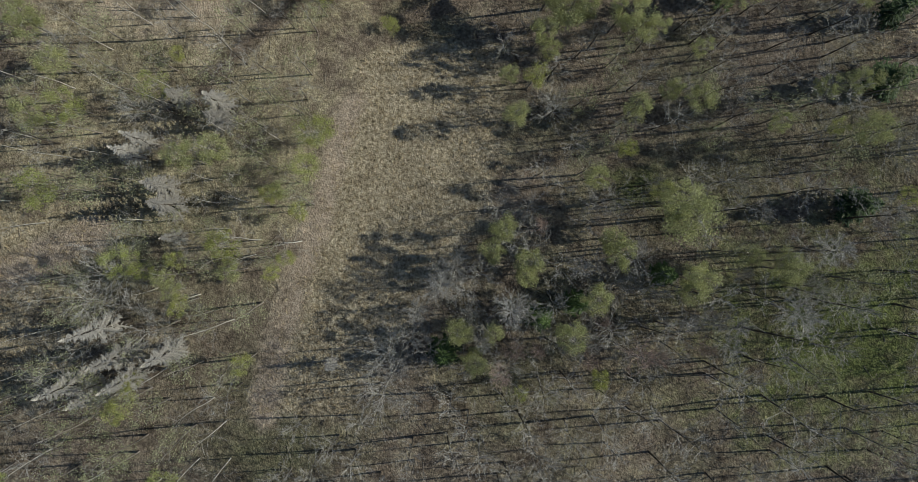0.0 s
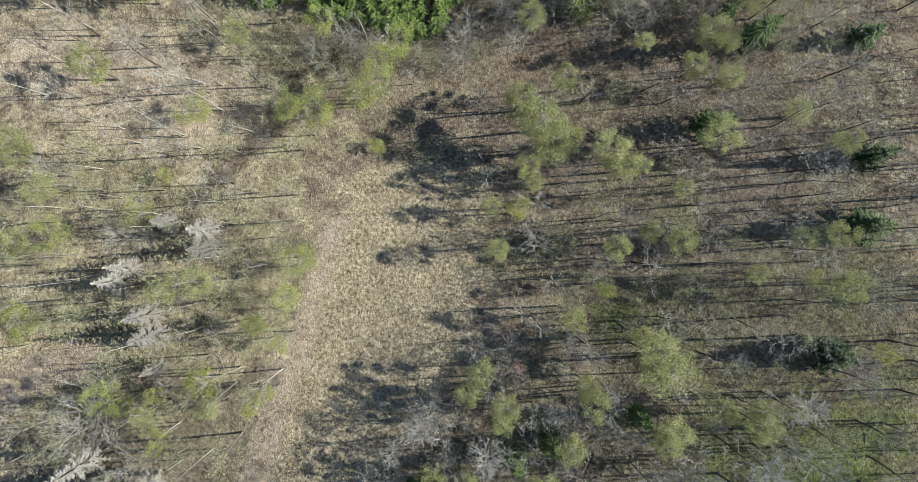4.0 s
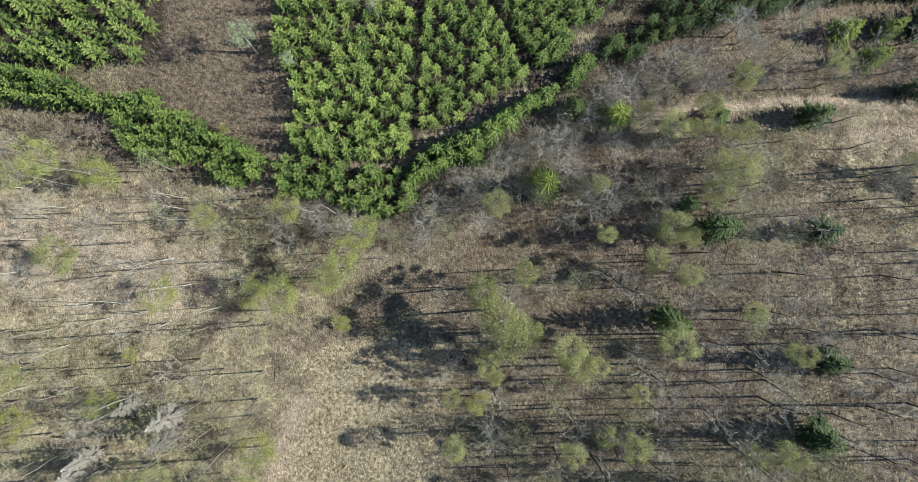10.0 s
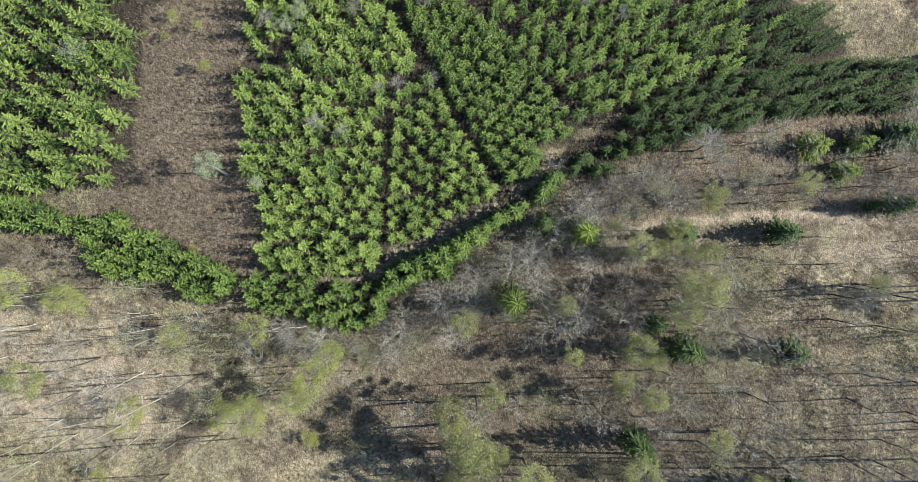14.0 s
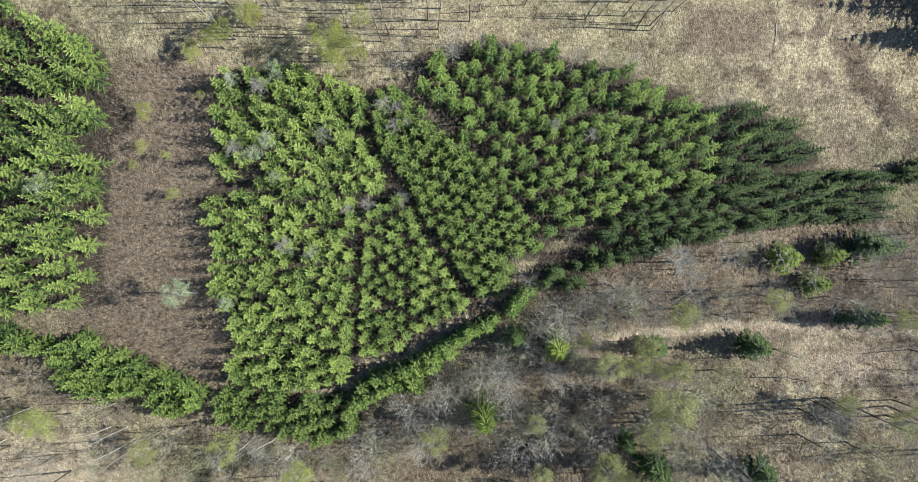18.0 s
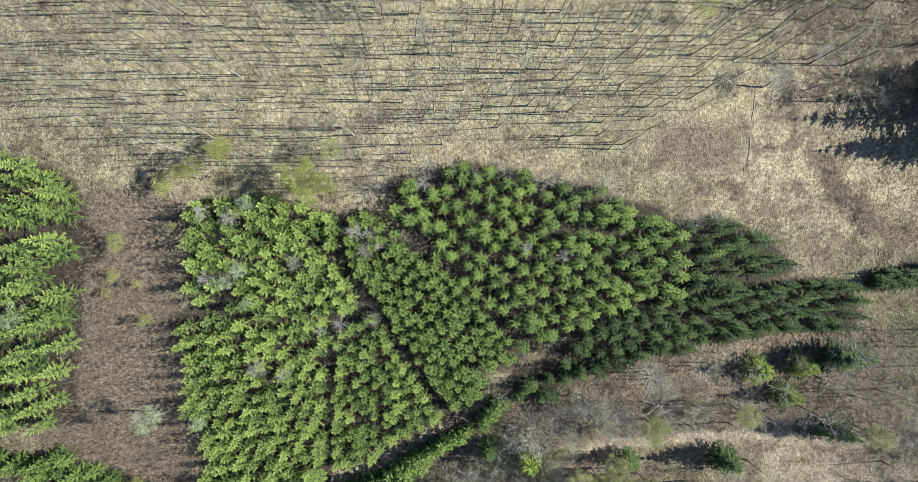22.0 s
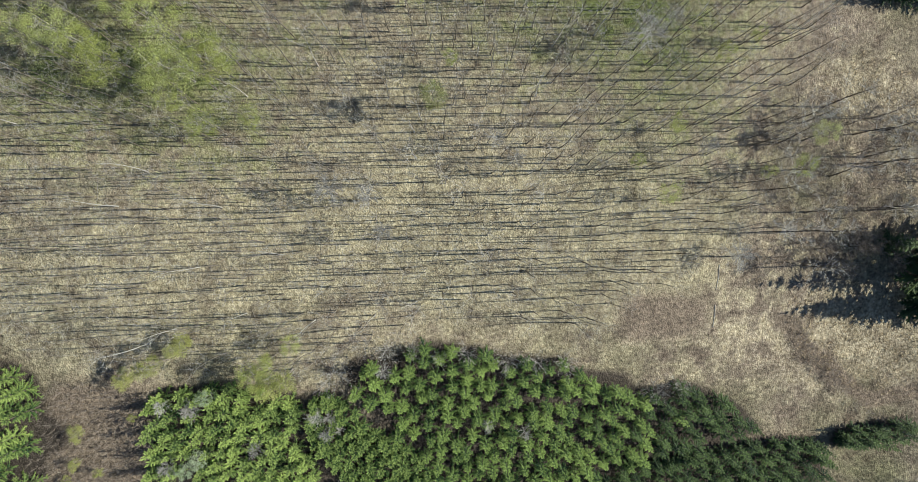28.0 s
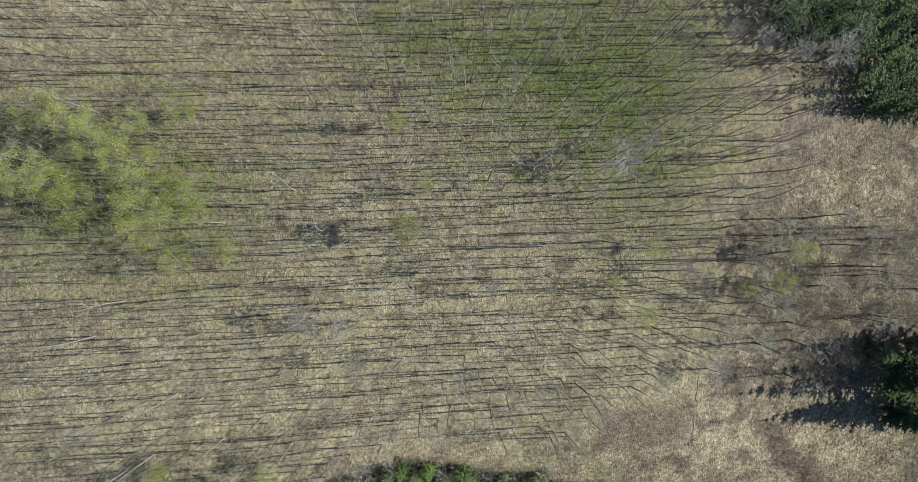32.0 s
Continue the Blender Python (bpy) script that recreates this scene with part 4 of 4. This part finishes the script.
def build_ground():
    xs, ys = axis(X0, X1, 0.9), axis(Y0, Y1, 0.9)
    rough = random.Random(3)
    pts = np.array([(x, y) for y in ys for x in xs])
    verts = []
    for x, y in pts:
        bump = noise.noise(Vector((x * 0.6, y * 0.6, 5.0))) * 0.06
        verts.append((x, y, ground_z(x, y) + bump))
    nx = len(xs)
    faces = [(j * nx + i, j * nx + i + 1, (j + 1) * nx + i + 1, (j + 1) * nx + i) for j in range(len(ys) - 1) for i in range(nx - 1)]
    me = bpy.data.meshes.new("ground")
    me.from_pydata(verts, [], faces)
    me.polygons.foreach_set("use_smooth", [True] * len(me.polygons))

    def layer(name, values):
        at = me.attributes.new(name, "FLOAT", "POINT")
        at.data.foreach_set("value", np.clip(values, 0, 1).astype(np.float32))

    def area(outlines, soft):
        best = np.zeros(len(pts))
        for o in outlines:
            best = np.maximum(best, np.clip(edge_distance(pts, o) / soft * 0.5 + 0.5, 0, 1))
        return best

    def way(lines, half):
        best = np.zeros(len(pts))
        for ln in lines:
            best = np.maximum(best, np.clip(1.1 - 0.6 * line_distance(pts, ln) / half, 0, 1))
        return best

    red = area([RED_PATCH], 1.5)
    layer("straw", (0.34 * area([FIELD_NORTH], 3.0) + 0.5 * area([GLADE_NORTH], 3.0) + 1.15 * area([FIELD], 2.0) + 0.42 * area([FIELD_EAST], 5.0) + 0.6 * area([FIELD_NORTH_EAST, FIELD_WEST], 5.0)) * (1 - 0.85 * red) * (1 - np.clip(1.3 * way([DITCH_EAST, PATH_VALLEY], 1.0), 0, 1)))
    layer("pale", np.maximum(0.66 * area([PALE_NORTH], 16.0), 0.5 * area([WOOD_NORTH], 8.0)) + 0.48 * area([WEST_SLOPE], 8.0))
    # the last three brown terms include painted tree shade as well as bare floor
    layer("brown", 1.1 * way([DITCH_EAST, PATH_VALLEY], 1.0) + area([CLEARING, BLOCK_G], 2.0) + 0.85 * red + 0.8 * way([GULLY_WEST], 1.2) + 0.9 * way([RUT_EAST, RUT_FAR], 0.9) + area([STRIP_EAST], 3.0) + 0.6 * area([SHADED_NORTH, SHADED_EAST], 3.0))
    # rides borrow the dark needle colour for the shade between blocks
    layer("needles", way([RIDE_MIDDLE, RIDE_WEST, RIDE_CROSS, RIDE_EAST], 0.9) + area([BLOCK_A, BLOCK_B, BLOCK_B_WEST, BLOCK_C, BLOCK_C_SOUTH, BLOCK_D, BLOCK_E, BLOCK_F, BLOCK_G, BLOCK_G_EAST, BLOCK_H], 0.8))
    layer("green", 0.74 * area([GREEN_EAST], 10.0) + 0.7 * area([GREEN_SPOT], 2.0) + 0.74 * area([GREEN_NORTH], 14.0) + 0.66 * area([GREEN_NORTH_WEST], 12.0))
    # the spruce track's wear is weak so its colour darkens like shaded earth
    layer("worn", 0.85 * way([FIELD_WAY], 1.6) + np.maximum(1.3 * way([TRACK_WEST], 1.7), np.maximum(0.45 * way([TRACK_SPRUCE], 0.6), 0.95 * way([TRACK_EAST], 0.6)))  + 0.62 * area([BARE_WEST], 6.0) + 0.8 * area([BARE_EAST], 2.5))
    me.materials.append(MAT_GROUND)
    return tagged(new("ground", me), "woodland floor of dead leaves, dry straw and grass", "ground", kind="structure")


ground = build_ground()

# ---- kinds of trees ----
POLE_TREE = Kind("pole_tree", "slender leafless tree with tan trunk and thin grey crown", "tree", "leafless trees of the north stand", 13.0,
                 bare_growths(8, 100, 13.0, 0.064, MAT_POLE, MAT_TWIG, wander=0.055, crown_from=0.5, limbs=11, spread=0.18, twigs=4, fine=0.009, sub=3))
WOOD_TREE = Kind("bare_tree", "leafless tree with dark trunk and grey branching crown", "tree", "leafless trees of the south wood", 12.0,
                 bare_growths(7, 200, 12.0, 0.10, MAT_BARK, MAT_TWIG, wander=0.035, crown_from=0.35, limbs=12, spread=0.24, twigs=7, fine=0.013, sub=9))
BIRCH = Kind("birch_tree", "leafless birch with white trunk and pale crown", "tree", "birches of the west wood", 11.0,
             bare_growths(6, 300, 11.0, 0.065, MAT_BIRCH, MAT_TWIG, crown_from=0.4, limbs=11, spread=0.22, twigs=6, fine=0.009, sub=5))
BUSH = Kind("bare_shrub", "spreading leafless grey shrub", "shrub", "leafless shrubs", 5.5,
            bare_growths(6, 400, 5.5, 0.05, MAT_GREY, MAT_TWIG, crown_from=0.04, limbs=18, spread=0.55, twigs=7, fine=0.013, sub=10))
PALE_BUSH = Kind("pale_tree", "pale silvery leafless tree with dense crown", "tree", "pale trees", 12.0,
                 bare_growths(4, 450, 12.0, 0.08, MAT_GREY, MAT_PALE, crown_from=0.5, limbs=26, spread=0.17, twigs=9, fine=0.015, sub=13))
RUST_BUSH = Kind("rust_tree", "tree with reddish buds in a dense crown", "tree", "reddish trees", 12.0,
                 bare_growths(3, 470, 12.0, 0.08, MAT_GREY, MAT_RUST, crown_from=0.5, limbs=26, spread=0.17, twigs=10, fine=0.016, sub=14))
DARK_BUSH = Kind("brown_shrub", "dense brown leafless thicket shrub", "shrub", "brown thicket shrubs", 5.0,
                 bare_growths(4, 480, 5.0, 0.05, MAT_BARK, MAT_TWIG_DARK, crown_from=0.05, limbs=16, spread=0.5, twigs=8, fine=0.014, sub=11))
DEAD_SPRUCE = Kind("dead_spruce", "dead silver-grey spruce with bare drooping boughs", "tree", "dead spruces", 10.0,
                   spruce_growths(4, 500, 10.0, 1.2, MAT_DEAD, tiers=20, per=5, bare=0.25, dens=3, droop=0.35, thin=0.5))
PALE_TREE = Kind("young_leaf_tree", "tree with fresh pale green leaves", "tree", "trees in first leaf", 10.0,
                 leafy_growths(7, 600, 10.0, 0.10, 1.6, 4600, 0.084, MAT_GREY, MAT_PINE, low=0.5))
MINT_TREE = Kind("mint_green_tree", "small tree with whitish mint-green foliage", "tree", "mint-green trees", 6.0,
                 leafy_growths(3, 620, 6.0, 0.08, 1.1, 1800, 0.075, MAT_GREY, MAT_MINT, low=0.3))
LIME_TREE = Kind("lime_green_tree", "tree with bright yellow-green young leaves", "tree", "yellow-green trees", 9.0,
                 leafy_growths(5, 650, 9.0, 0.09, 1.4, 3400, 0.072, MAT_GREY, MAT_LIME, low=0.45))
BUD_TREE = Kind("budding_tree", "budding tree with sparse grey-green haze of leaves", "tree", "budding trees", 9.0,
                leafy_growths(5, 700, 9.0, 0.09, 1.9, 900, 0.085, MAT_GREY, MAT_GREYGREEN, low=0.4))
HAZE_TREE = Kind("hazy_green_tree", "slender tree with a thin yellow-green haze of buds", "tree", "hazy yellow-green trees", 11.0,
                 leafy_growths(5, 750, 11.0, 0.07, 2.0, 4200, 0.074, MAT_GREY, MAT_HAZE, low=0.4))
GREY_TREE = Kind("grey_crowned_tree", "broad leafless tree with a dense grey crown", "tree", "broad grey trees", 8.5,
                 bare_growths(4, 520, 8.5, 0.10, MAT_GREY, MAT_TWIG, crown_from=0.22, limbs=18, spread=0.42, twigs=8, fine=0.013, sub=10))
SNAG = Kind("broken_birch", "lone white-stemmed birch with a pale tuft of crown", "tree", "", 8.0,
            leafy_growths(1, 975, 8.0, 0.13, 1.5, 2600, 0.075, MAT_BIRCH, MAT_MINT, low=0.68))
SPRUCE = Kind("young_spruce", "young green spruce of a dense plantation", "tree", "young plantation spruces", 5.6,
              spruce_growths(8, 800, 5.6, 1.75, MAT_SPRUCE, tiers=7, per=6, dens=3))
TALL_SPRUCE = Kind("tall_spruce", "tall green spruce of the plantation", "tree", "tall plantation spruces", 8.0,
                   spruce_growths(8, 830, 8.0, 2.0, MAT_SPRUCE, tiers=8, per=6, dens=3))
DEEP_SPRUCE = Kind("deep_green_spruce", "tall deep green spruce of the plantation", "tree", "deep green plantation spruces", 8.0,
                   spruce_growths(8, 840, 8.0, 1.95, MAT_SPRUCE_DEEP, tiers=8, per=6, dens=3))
# plantation spruce in darker needles: its shaded west side put into the colour
SHADE_SPRUCE = Kind("shade_dark_spruce", "blackish green spruce of the eastern plantation strip, darkened as if shaded", "tree", "blackish plantation spruces", 8.0,
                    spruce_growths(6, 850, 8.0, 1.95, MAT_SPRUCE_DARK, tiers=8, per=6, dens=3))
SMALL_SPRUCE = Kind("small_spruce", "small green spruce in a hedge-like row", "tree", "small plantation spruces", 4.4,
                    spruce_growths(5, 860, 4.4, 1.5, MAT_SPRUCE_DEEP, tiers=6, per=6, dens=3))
DARK_SPRUCE = Kind("dark_spruce", "lone dark green spruce among leafless trees", "tree", "lone dark spruces", 9.0,
                   spruce_growths(4, 890, 9.0, 1.9, MAT_SPRUCE_DARK, tiers=12, per=9, dens=3))
LONE_SPRUCE = Kind("lone_spruce", "lone light green spruce with long boughs", "tree", "lone light spruces", 8.0,
                   spruce_growths(3, 920, 8.0, 2.3, MAT_LONE, tiers=10, per=10, dens=3))

# ---- trees placed one by one: x, y, height ----
rng = random.Random(11)
for kind, stands in (
    (PALE_TREE, (PALE_MIDDLE, PALE_SOUTH, PALE_EAST, PALE_WEST, PALE_SLOPE, PALE_TRACK, MINT_NORTH)),
    (LIME_TREE, (LIME_SOUTH, LIME_WEST, LIME_CLEARING, LIME_RIM, RIM_NORTH)),
    (HAZE_TREE, (HAZE_MIDDLE, HAZE_RIM, LIME_NORTH, LIME_FAR)), (MINT_TREE, (MINT_TREES,)),
    (DARK_SPRUCE, (SPRUCES_EAST, SPRUCES_SOUTH, SPRUCES_FAR, SPRUCES_NORTH_EAST)), (LONE_SPRUCE, (SPRUCES_TRACK, LONE_EAST)),
    (PALE_BUSH, (PALE_BUSHES, PALE_SAPLINGS, PALE_NORTH_TREES, PALE_LONE, PALE_CORNER)), (RUST_BUSH, (RUST_BUSHES,)), (DEAD_SPRUCE, (DEAD_WEST,)),
    (GREY_TREE, (GREY_TREES,)), (DARK_BUSH, (BROWN_SHRUBS,)), (BUSH, (GREY_SHRUBS, EDGE_BUSHES)),
):
    for x, y, h, w in (p for stand in stands for p in stand):
        kind.plant(x, y, rng, h, span=w)
for x, y in BIRCH_FEET:
    BIRCH.plant(x, y, rng, rng.uniform(9.5, 12))
SNAG.plant(*SNAG_FOOT[0], rng, 8.0, span=3.6)

# ---- the spruce plantation, block by block ----
RIDES = ((TRACK_SPRUCE, 0.75), (RIDE_WEST, 0.35), (RIDE_MIDDLE, 0.25), (RIDE_CROSS, 0.8), (RIDE_NORTH, 0.5), (RIDE_EAST, 0.5))


def off_rides(q):
    return all(line_distance([q], ln)[0] > half for ln, half in RIDES)


def rim(outline, gap, inset):
    """Places in a row along the inside of an outline."""
    for (ax, ay), (bx, by) in zip(outline, outline[1:] + outline[:1]):
        run = math.hypot(bx - ax, by - ay)
        for k in range(int(run / gap)):
            f = (k + 0.5) / max(int(run / gap), 1)
            deep = inset + rng.uniform(0.0, 0.8)
            for side in (-1, 1):
                q = (ax + (bx - ax) * f - side * (by - ay) / run * deep, ay + (by - ay) * f + side * (bx - ax) / run * deep)
                if inside(q, outline) and off_rides(q):
                    yield q


def plant_block(outline, kind, gap, tall, turn, wide=1.0, inset=0.3):
    for q in rim(outline, gap * 0.9, 0.25):
        kind.plant(*q, rng, tall * rng.uniform(0.78, 1.12), wide * 0.95)
    for q in scatter(outline, gap, rng, off_rides, turn=turn, jitter=0.24):
        if edge_distance([q], outline)[0] > inset + 0.3:
            kind.plant(*q, rng, tall * rng.uniform(0.78, 1.16), wide)


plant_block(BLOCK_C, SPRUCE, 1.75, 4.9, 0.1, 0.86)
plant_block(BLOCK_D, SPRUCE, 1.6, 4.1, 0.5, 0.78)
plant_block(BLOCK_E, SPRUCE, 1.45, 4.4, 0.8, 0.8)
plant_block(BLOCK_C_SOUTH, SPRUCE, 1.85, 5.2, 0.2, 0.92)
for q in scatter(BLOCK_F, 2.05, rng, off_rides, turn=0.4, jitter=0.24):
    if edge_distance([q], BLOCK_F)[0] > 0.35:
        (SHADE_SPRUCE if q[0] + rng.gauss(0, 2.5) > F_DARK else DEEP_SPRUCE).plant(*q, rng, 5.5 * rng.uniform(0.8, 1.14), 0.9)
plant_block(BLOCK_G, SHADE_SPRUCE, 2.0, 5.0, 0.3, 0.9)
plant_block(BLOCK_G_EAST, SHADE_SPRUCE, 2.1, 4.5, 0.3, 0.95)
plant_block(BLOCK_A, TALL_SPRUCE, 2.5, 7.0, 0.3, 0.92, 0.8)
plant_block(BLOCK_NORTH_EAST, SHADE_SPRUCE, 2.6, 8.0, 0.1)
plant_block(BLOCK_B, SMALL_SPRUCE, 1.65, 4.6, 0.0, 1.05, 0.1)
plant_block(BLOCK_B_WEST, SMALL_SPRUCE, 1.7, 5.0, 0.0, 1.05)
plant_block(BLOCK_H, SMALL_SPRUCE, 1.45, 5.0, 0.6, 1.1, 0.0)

# ---- leafless woods ----
PLANTED = [BLOCK_G_EAST, BLOCK_A, BLOCK_B, BLOCK_B_WEST, BLOCK_C, BLOCK_C_SOUTH, BLOCK_D, BLOCK_E, BLOCK_F, BLOCK_G, BLOCK_H, BLOCK_NORTH_EAST, CLEARING, FIELD_NORTH, FIELD, BARE_EAST, SHADED_NORTH, SHADED_EAST]


def open_wood(q):
    return (not any(inside(q, o) for o in PLANTED) and line_distance([q], TRACK_EAST)[0] > 1.5 and line_distance([q], TRACK_WEST)[0] > 3.0
            and line_distance([q], TRACK_SPRUCE)[0] > 2.0)


def near_first(places):
    """Those under the flight line first."""
    return sorted(places, key=lambda q: abs(q[0] - (2 + 0.2 * q[1])))


for q in near_first(scatter(WOOD_NORTH, 2.3, rng, open_wood)):
    (POLE_TREE if rng.random() < 0.93 else BIRCH).plant(*q, rng, rng.uniform(8.5, 12.0))
for q in near_first(scatter(WOOD_WEST, 3.9, rng, open_wood)):
    r = rng.random()
    if inside(q, BARE_WEST) and r > 0.45:
        continue
    (BIRCH if r < 0.30 else WOOD_TREE if r < 0.5 else HAZE_TREE if r < 0.58 else BUD_TREE).plant(*q, rng, rng.uniform(7, 11.5))
for q in near_first(scatter(WOOD_SOUTH_EAST, 4.3, rng, open_wood)):
    r = rng.random()
    (WOOD_TREE if r < 0.75 else BUSH if r < 0.88 else BUD_TREE).plant(*q, rng, rng.uniform(7.5, 12) if r < 0.75 else None)
for q in near_first(scatter(THICKET_SOUTH, 3.8, rng, open_wood)):
    r = rng.random()
    (BUSH if r < 0.2 else WOOD_TREE).plant(*q, rng, rng.uniform(7, 10.5) if r >= 0.2 else rng.uniform(4, 8))
for q in near_first(scatter(FIELD_EDGE, 8.0, rng, open_wood)):
    WOOD_TREE.plant(*q, rng, rng.uniform(5.5, 9), 1.0)
for q in near_first(scatter(WOOD_EAST, 4.1, rng, open_wood)):
    r = rng.random()
    (WOOD_TREE if r < 0.4 else BUSH if r < 0.72 else BUD_TREE).plant(*q, rng, rng.uniform(4.5, 8))
for q in near_first(scatter(EDGE_SHRUBS, 2.6, rng, open_wood)):
    (BUSH if rng.random() < 0.7 else BUD_TREE).plant(*q, rng, rng.uniform(3, 5.5))
for q in near_first(scatter(THICKET_NORTH_EAST, 3.0, rng, open_wood)):
    r = rng.random()
    (DARK_BUSH if r < 0.75 else WOOD_TREE).plant(*q, rng, rng.uniform(2.5, 5) if r < 0.75 else rng.uniform(8, 12))
for o in (SCRUB_WEST, GULLY_SCRUB, DITCH_SCRUB):
    for q in scatter(o, 1.7, rng):
        DARK_BUSH.plant(*q, rng, rng.uniform(0.9, 1.7), 0.75)
for q in near_first(scatter(SHRUBS_EAST, 4.6, rng, open_wood)):
    (BUSH if rng.random() < 0.75 else DARK_BUSH).plant(*q, rng, rng.uniform(4, 7), 1.1)
POLE_TREE.join_rest("north_wood", "further slender leafless trees of the north stand")
WOOD_TREE.join_rest("south_wood", "further leafless trees of the south wood")
BIRCH.join_rest("birch_wood", "further white leafless birches of the wood")
BUSH.join_rest("shrub_layer", "further leafless grey shrubs under the trees")
BUD_TREE.join_rest("budding_wood", "further budding trees of the wood")
DEEP_SPRUCE.join_rest("deep_spruce_wood", "further deep green spruces of the plantation")
TALL_SPRUCE.join_rest("spruce_wood", "further tall green spruces of the plantation")
SPRUCE.join_rest("young_spruce_wood", "further young green spruces of the plantation")


# ---- ground cover that nobody could count ----
def tufts(outlines, gap, rng, height, blades):
    s = Shape()
    for o in outlines:
        for x, y in scatter(o, gap, rng):
            if noise.noise(Vector((x * 0.5, y * 0.5, 2.0))) < -0.12 or inside((x, y), RED_PATCH):
                continue
            z = ground_z(x, y)
            r = rng.uniform(0.7, 1.3)
            for _ in range(blades):
                a = rng.uniform(0, 6.28)
                out = Vector((math.cos(a), math.sin(a), rng.uniform(0.4, 1.2)))
                p = Vector((x, y, z - 0.03))
                s.blade(p, p + out * height * r * rng.uniform(0.6, 1.1), 0.034, Vector((0, 0, 1)))
    return s


rng = random.Random(21)
stuff("dry_grass_tufts", tufts([FIELD, GLADE_NORTH, FIELD_EAST, FIELD_NORTH_EAST, FIELD_WEST], 0.8, rng, 0.40, 6), MAT_STRAW, "dry straw-coloured grass tufts in a rough meadow", "grass")


def brush(outline, gap, rng, height):
    """Thin leafless saplings, each a few wands with side twigs."""
    s = Shape()
    for x, y in scatter(outline, gap, rng):
        p = Vector((x, y, ground_z(x, y) - 0.05))
        tall = height * (0.7 + 0.6 * noise.noise(Vector((x * 0.15, y * 0.15, 4.0))))
        for _ in range(3):
            way = Vector((rng.uniform(-0.35, 0.35), rng.uniform(-0.35, 0.35), 1)) * tall * rng.uniform(0.6, 1.2)
            s.tube([p, p + way], [0.014, 0.004], 3)
            for _ in range(4):
                c = p + way * rng.uniform(0.3, 0.95)
                s.strip(c, c + (unit(rng) + Vector((0, 0, 0.5))) * 0.35, 0.011, unit(rng))
    return s


def undergrowth(outlines, gap, rng, height):
    """Knee-high bare stems, bramble and dead bracken under the trees."""
    s = Shape()
    for o in outlines:
        for x, y in scatter(o, gap, rng, open_wood):
            if noise.noise(Vector((x * 0.16, y * 0.16, 9.0))) < -0.08:
                continue
            p = Vector((x, y, ground_z(x, y) - 0.03))
            for _ in range(5):
                way = Vector((rng.uniform(-1, 1), rng.uniform(-1, 1), rng.uniform(0.3, 1.1))) * height * rng.uniform(0.5, 1.3)
                s.strip(p, p + way, 0.016, unit(rng))
    return s


def sticks(outlines, gap, rng):
    """Fallen branches on the leaf litter."""
    s = Shape()
    for o in outlines:
        for x, y in scatter(o, gap, rng, open_wood):
            a = rng.uniform(0, 6.28)
            d = Vector((math.cos(a), math.sin(a), 0)) * rng.uniform(0.4, 2.0)
            p = Vector((x, y, ground_z(x, y) + 0.05))
            e = p + d
            e.z = ground_z(e.x, e.y) + rng.uniform(0.03, 0.25)
            s.tube([p, p.lerp(e, 0.5) + unit(rng) * 0.08, e], [0.035, 0.025, 0.01], 3)
    return s


WOODS = [WOOD_NORTH, WOOD_WEST, WOOD_SOUTH_EAST, THICKET_SOUTH, WOOD_EAST]
stuff("undergrowth", undergrowth(WOODS, 1.5, rng, 0.6), MAT_TWIG_DARK, "low bare stems and bramble under the trees", "undergrowth")
stuff("fallen_branches", sticks(WOODS, 2.6, rng), MAT_GREY, "grey fallen branches scattered on leaf litter", "deadwood")
stuff("clearing_brush", brush(CLEARING, 0.62, rng, 1.5), MAT_TWIG_DARK, "brown leafless saplings covering a clearing", "brush")


def log(a, b, r, name, label):
    s = Shape()
    pa, pb = Vector((*a, ground_z(*a) + r * 0.4)), Vector((*b, ground_z(*b) + r * 0.4))
    s.tube([pa, pa.lerp(pb, 0.5) + Vector((0.1, 0, 0)), pb], [r, r * 0.85, r * 0.5], 8)
    e = tagged(new(name), label, "log", "fallen trunks")
    part("stem", s.mesh("stem", MAT_LOG, True), e)


log(POLE_LYING[0], POLE_LYING[1], 0.055, "fallen_trunk", "pale fallen tree trunk lying in dry grass")
log(POLE_LYING[2], POLE_LYING[3], 0.05, "fallen_trunk", "pale fallen tree trunk lying in dry grass")
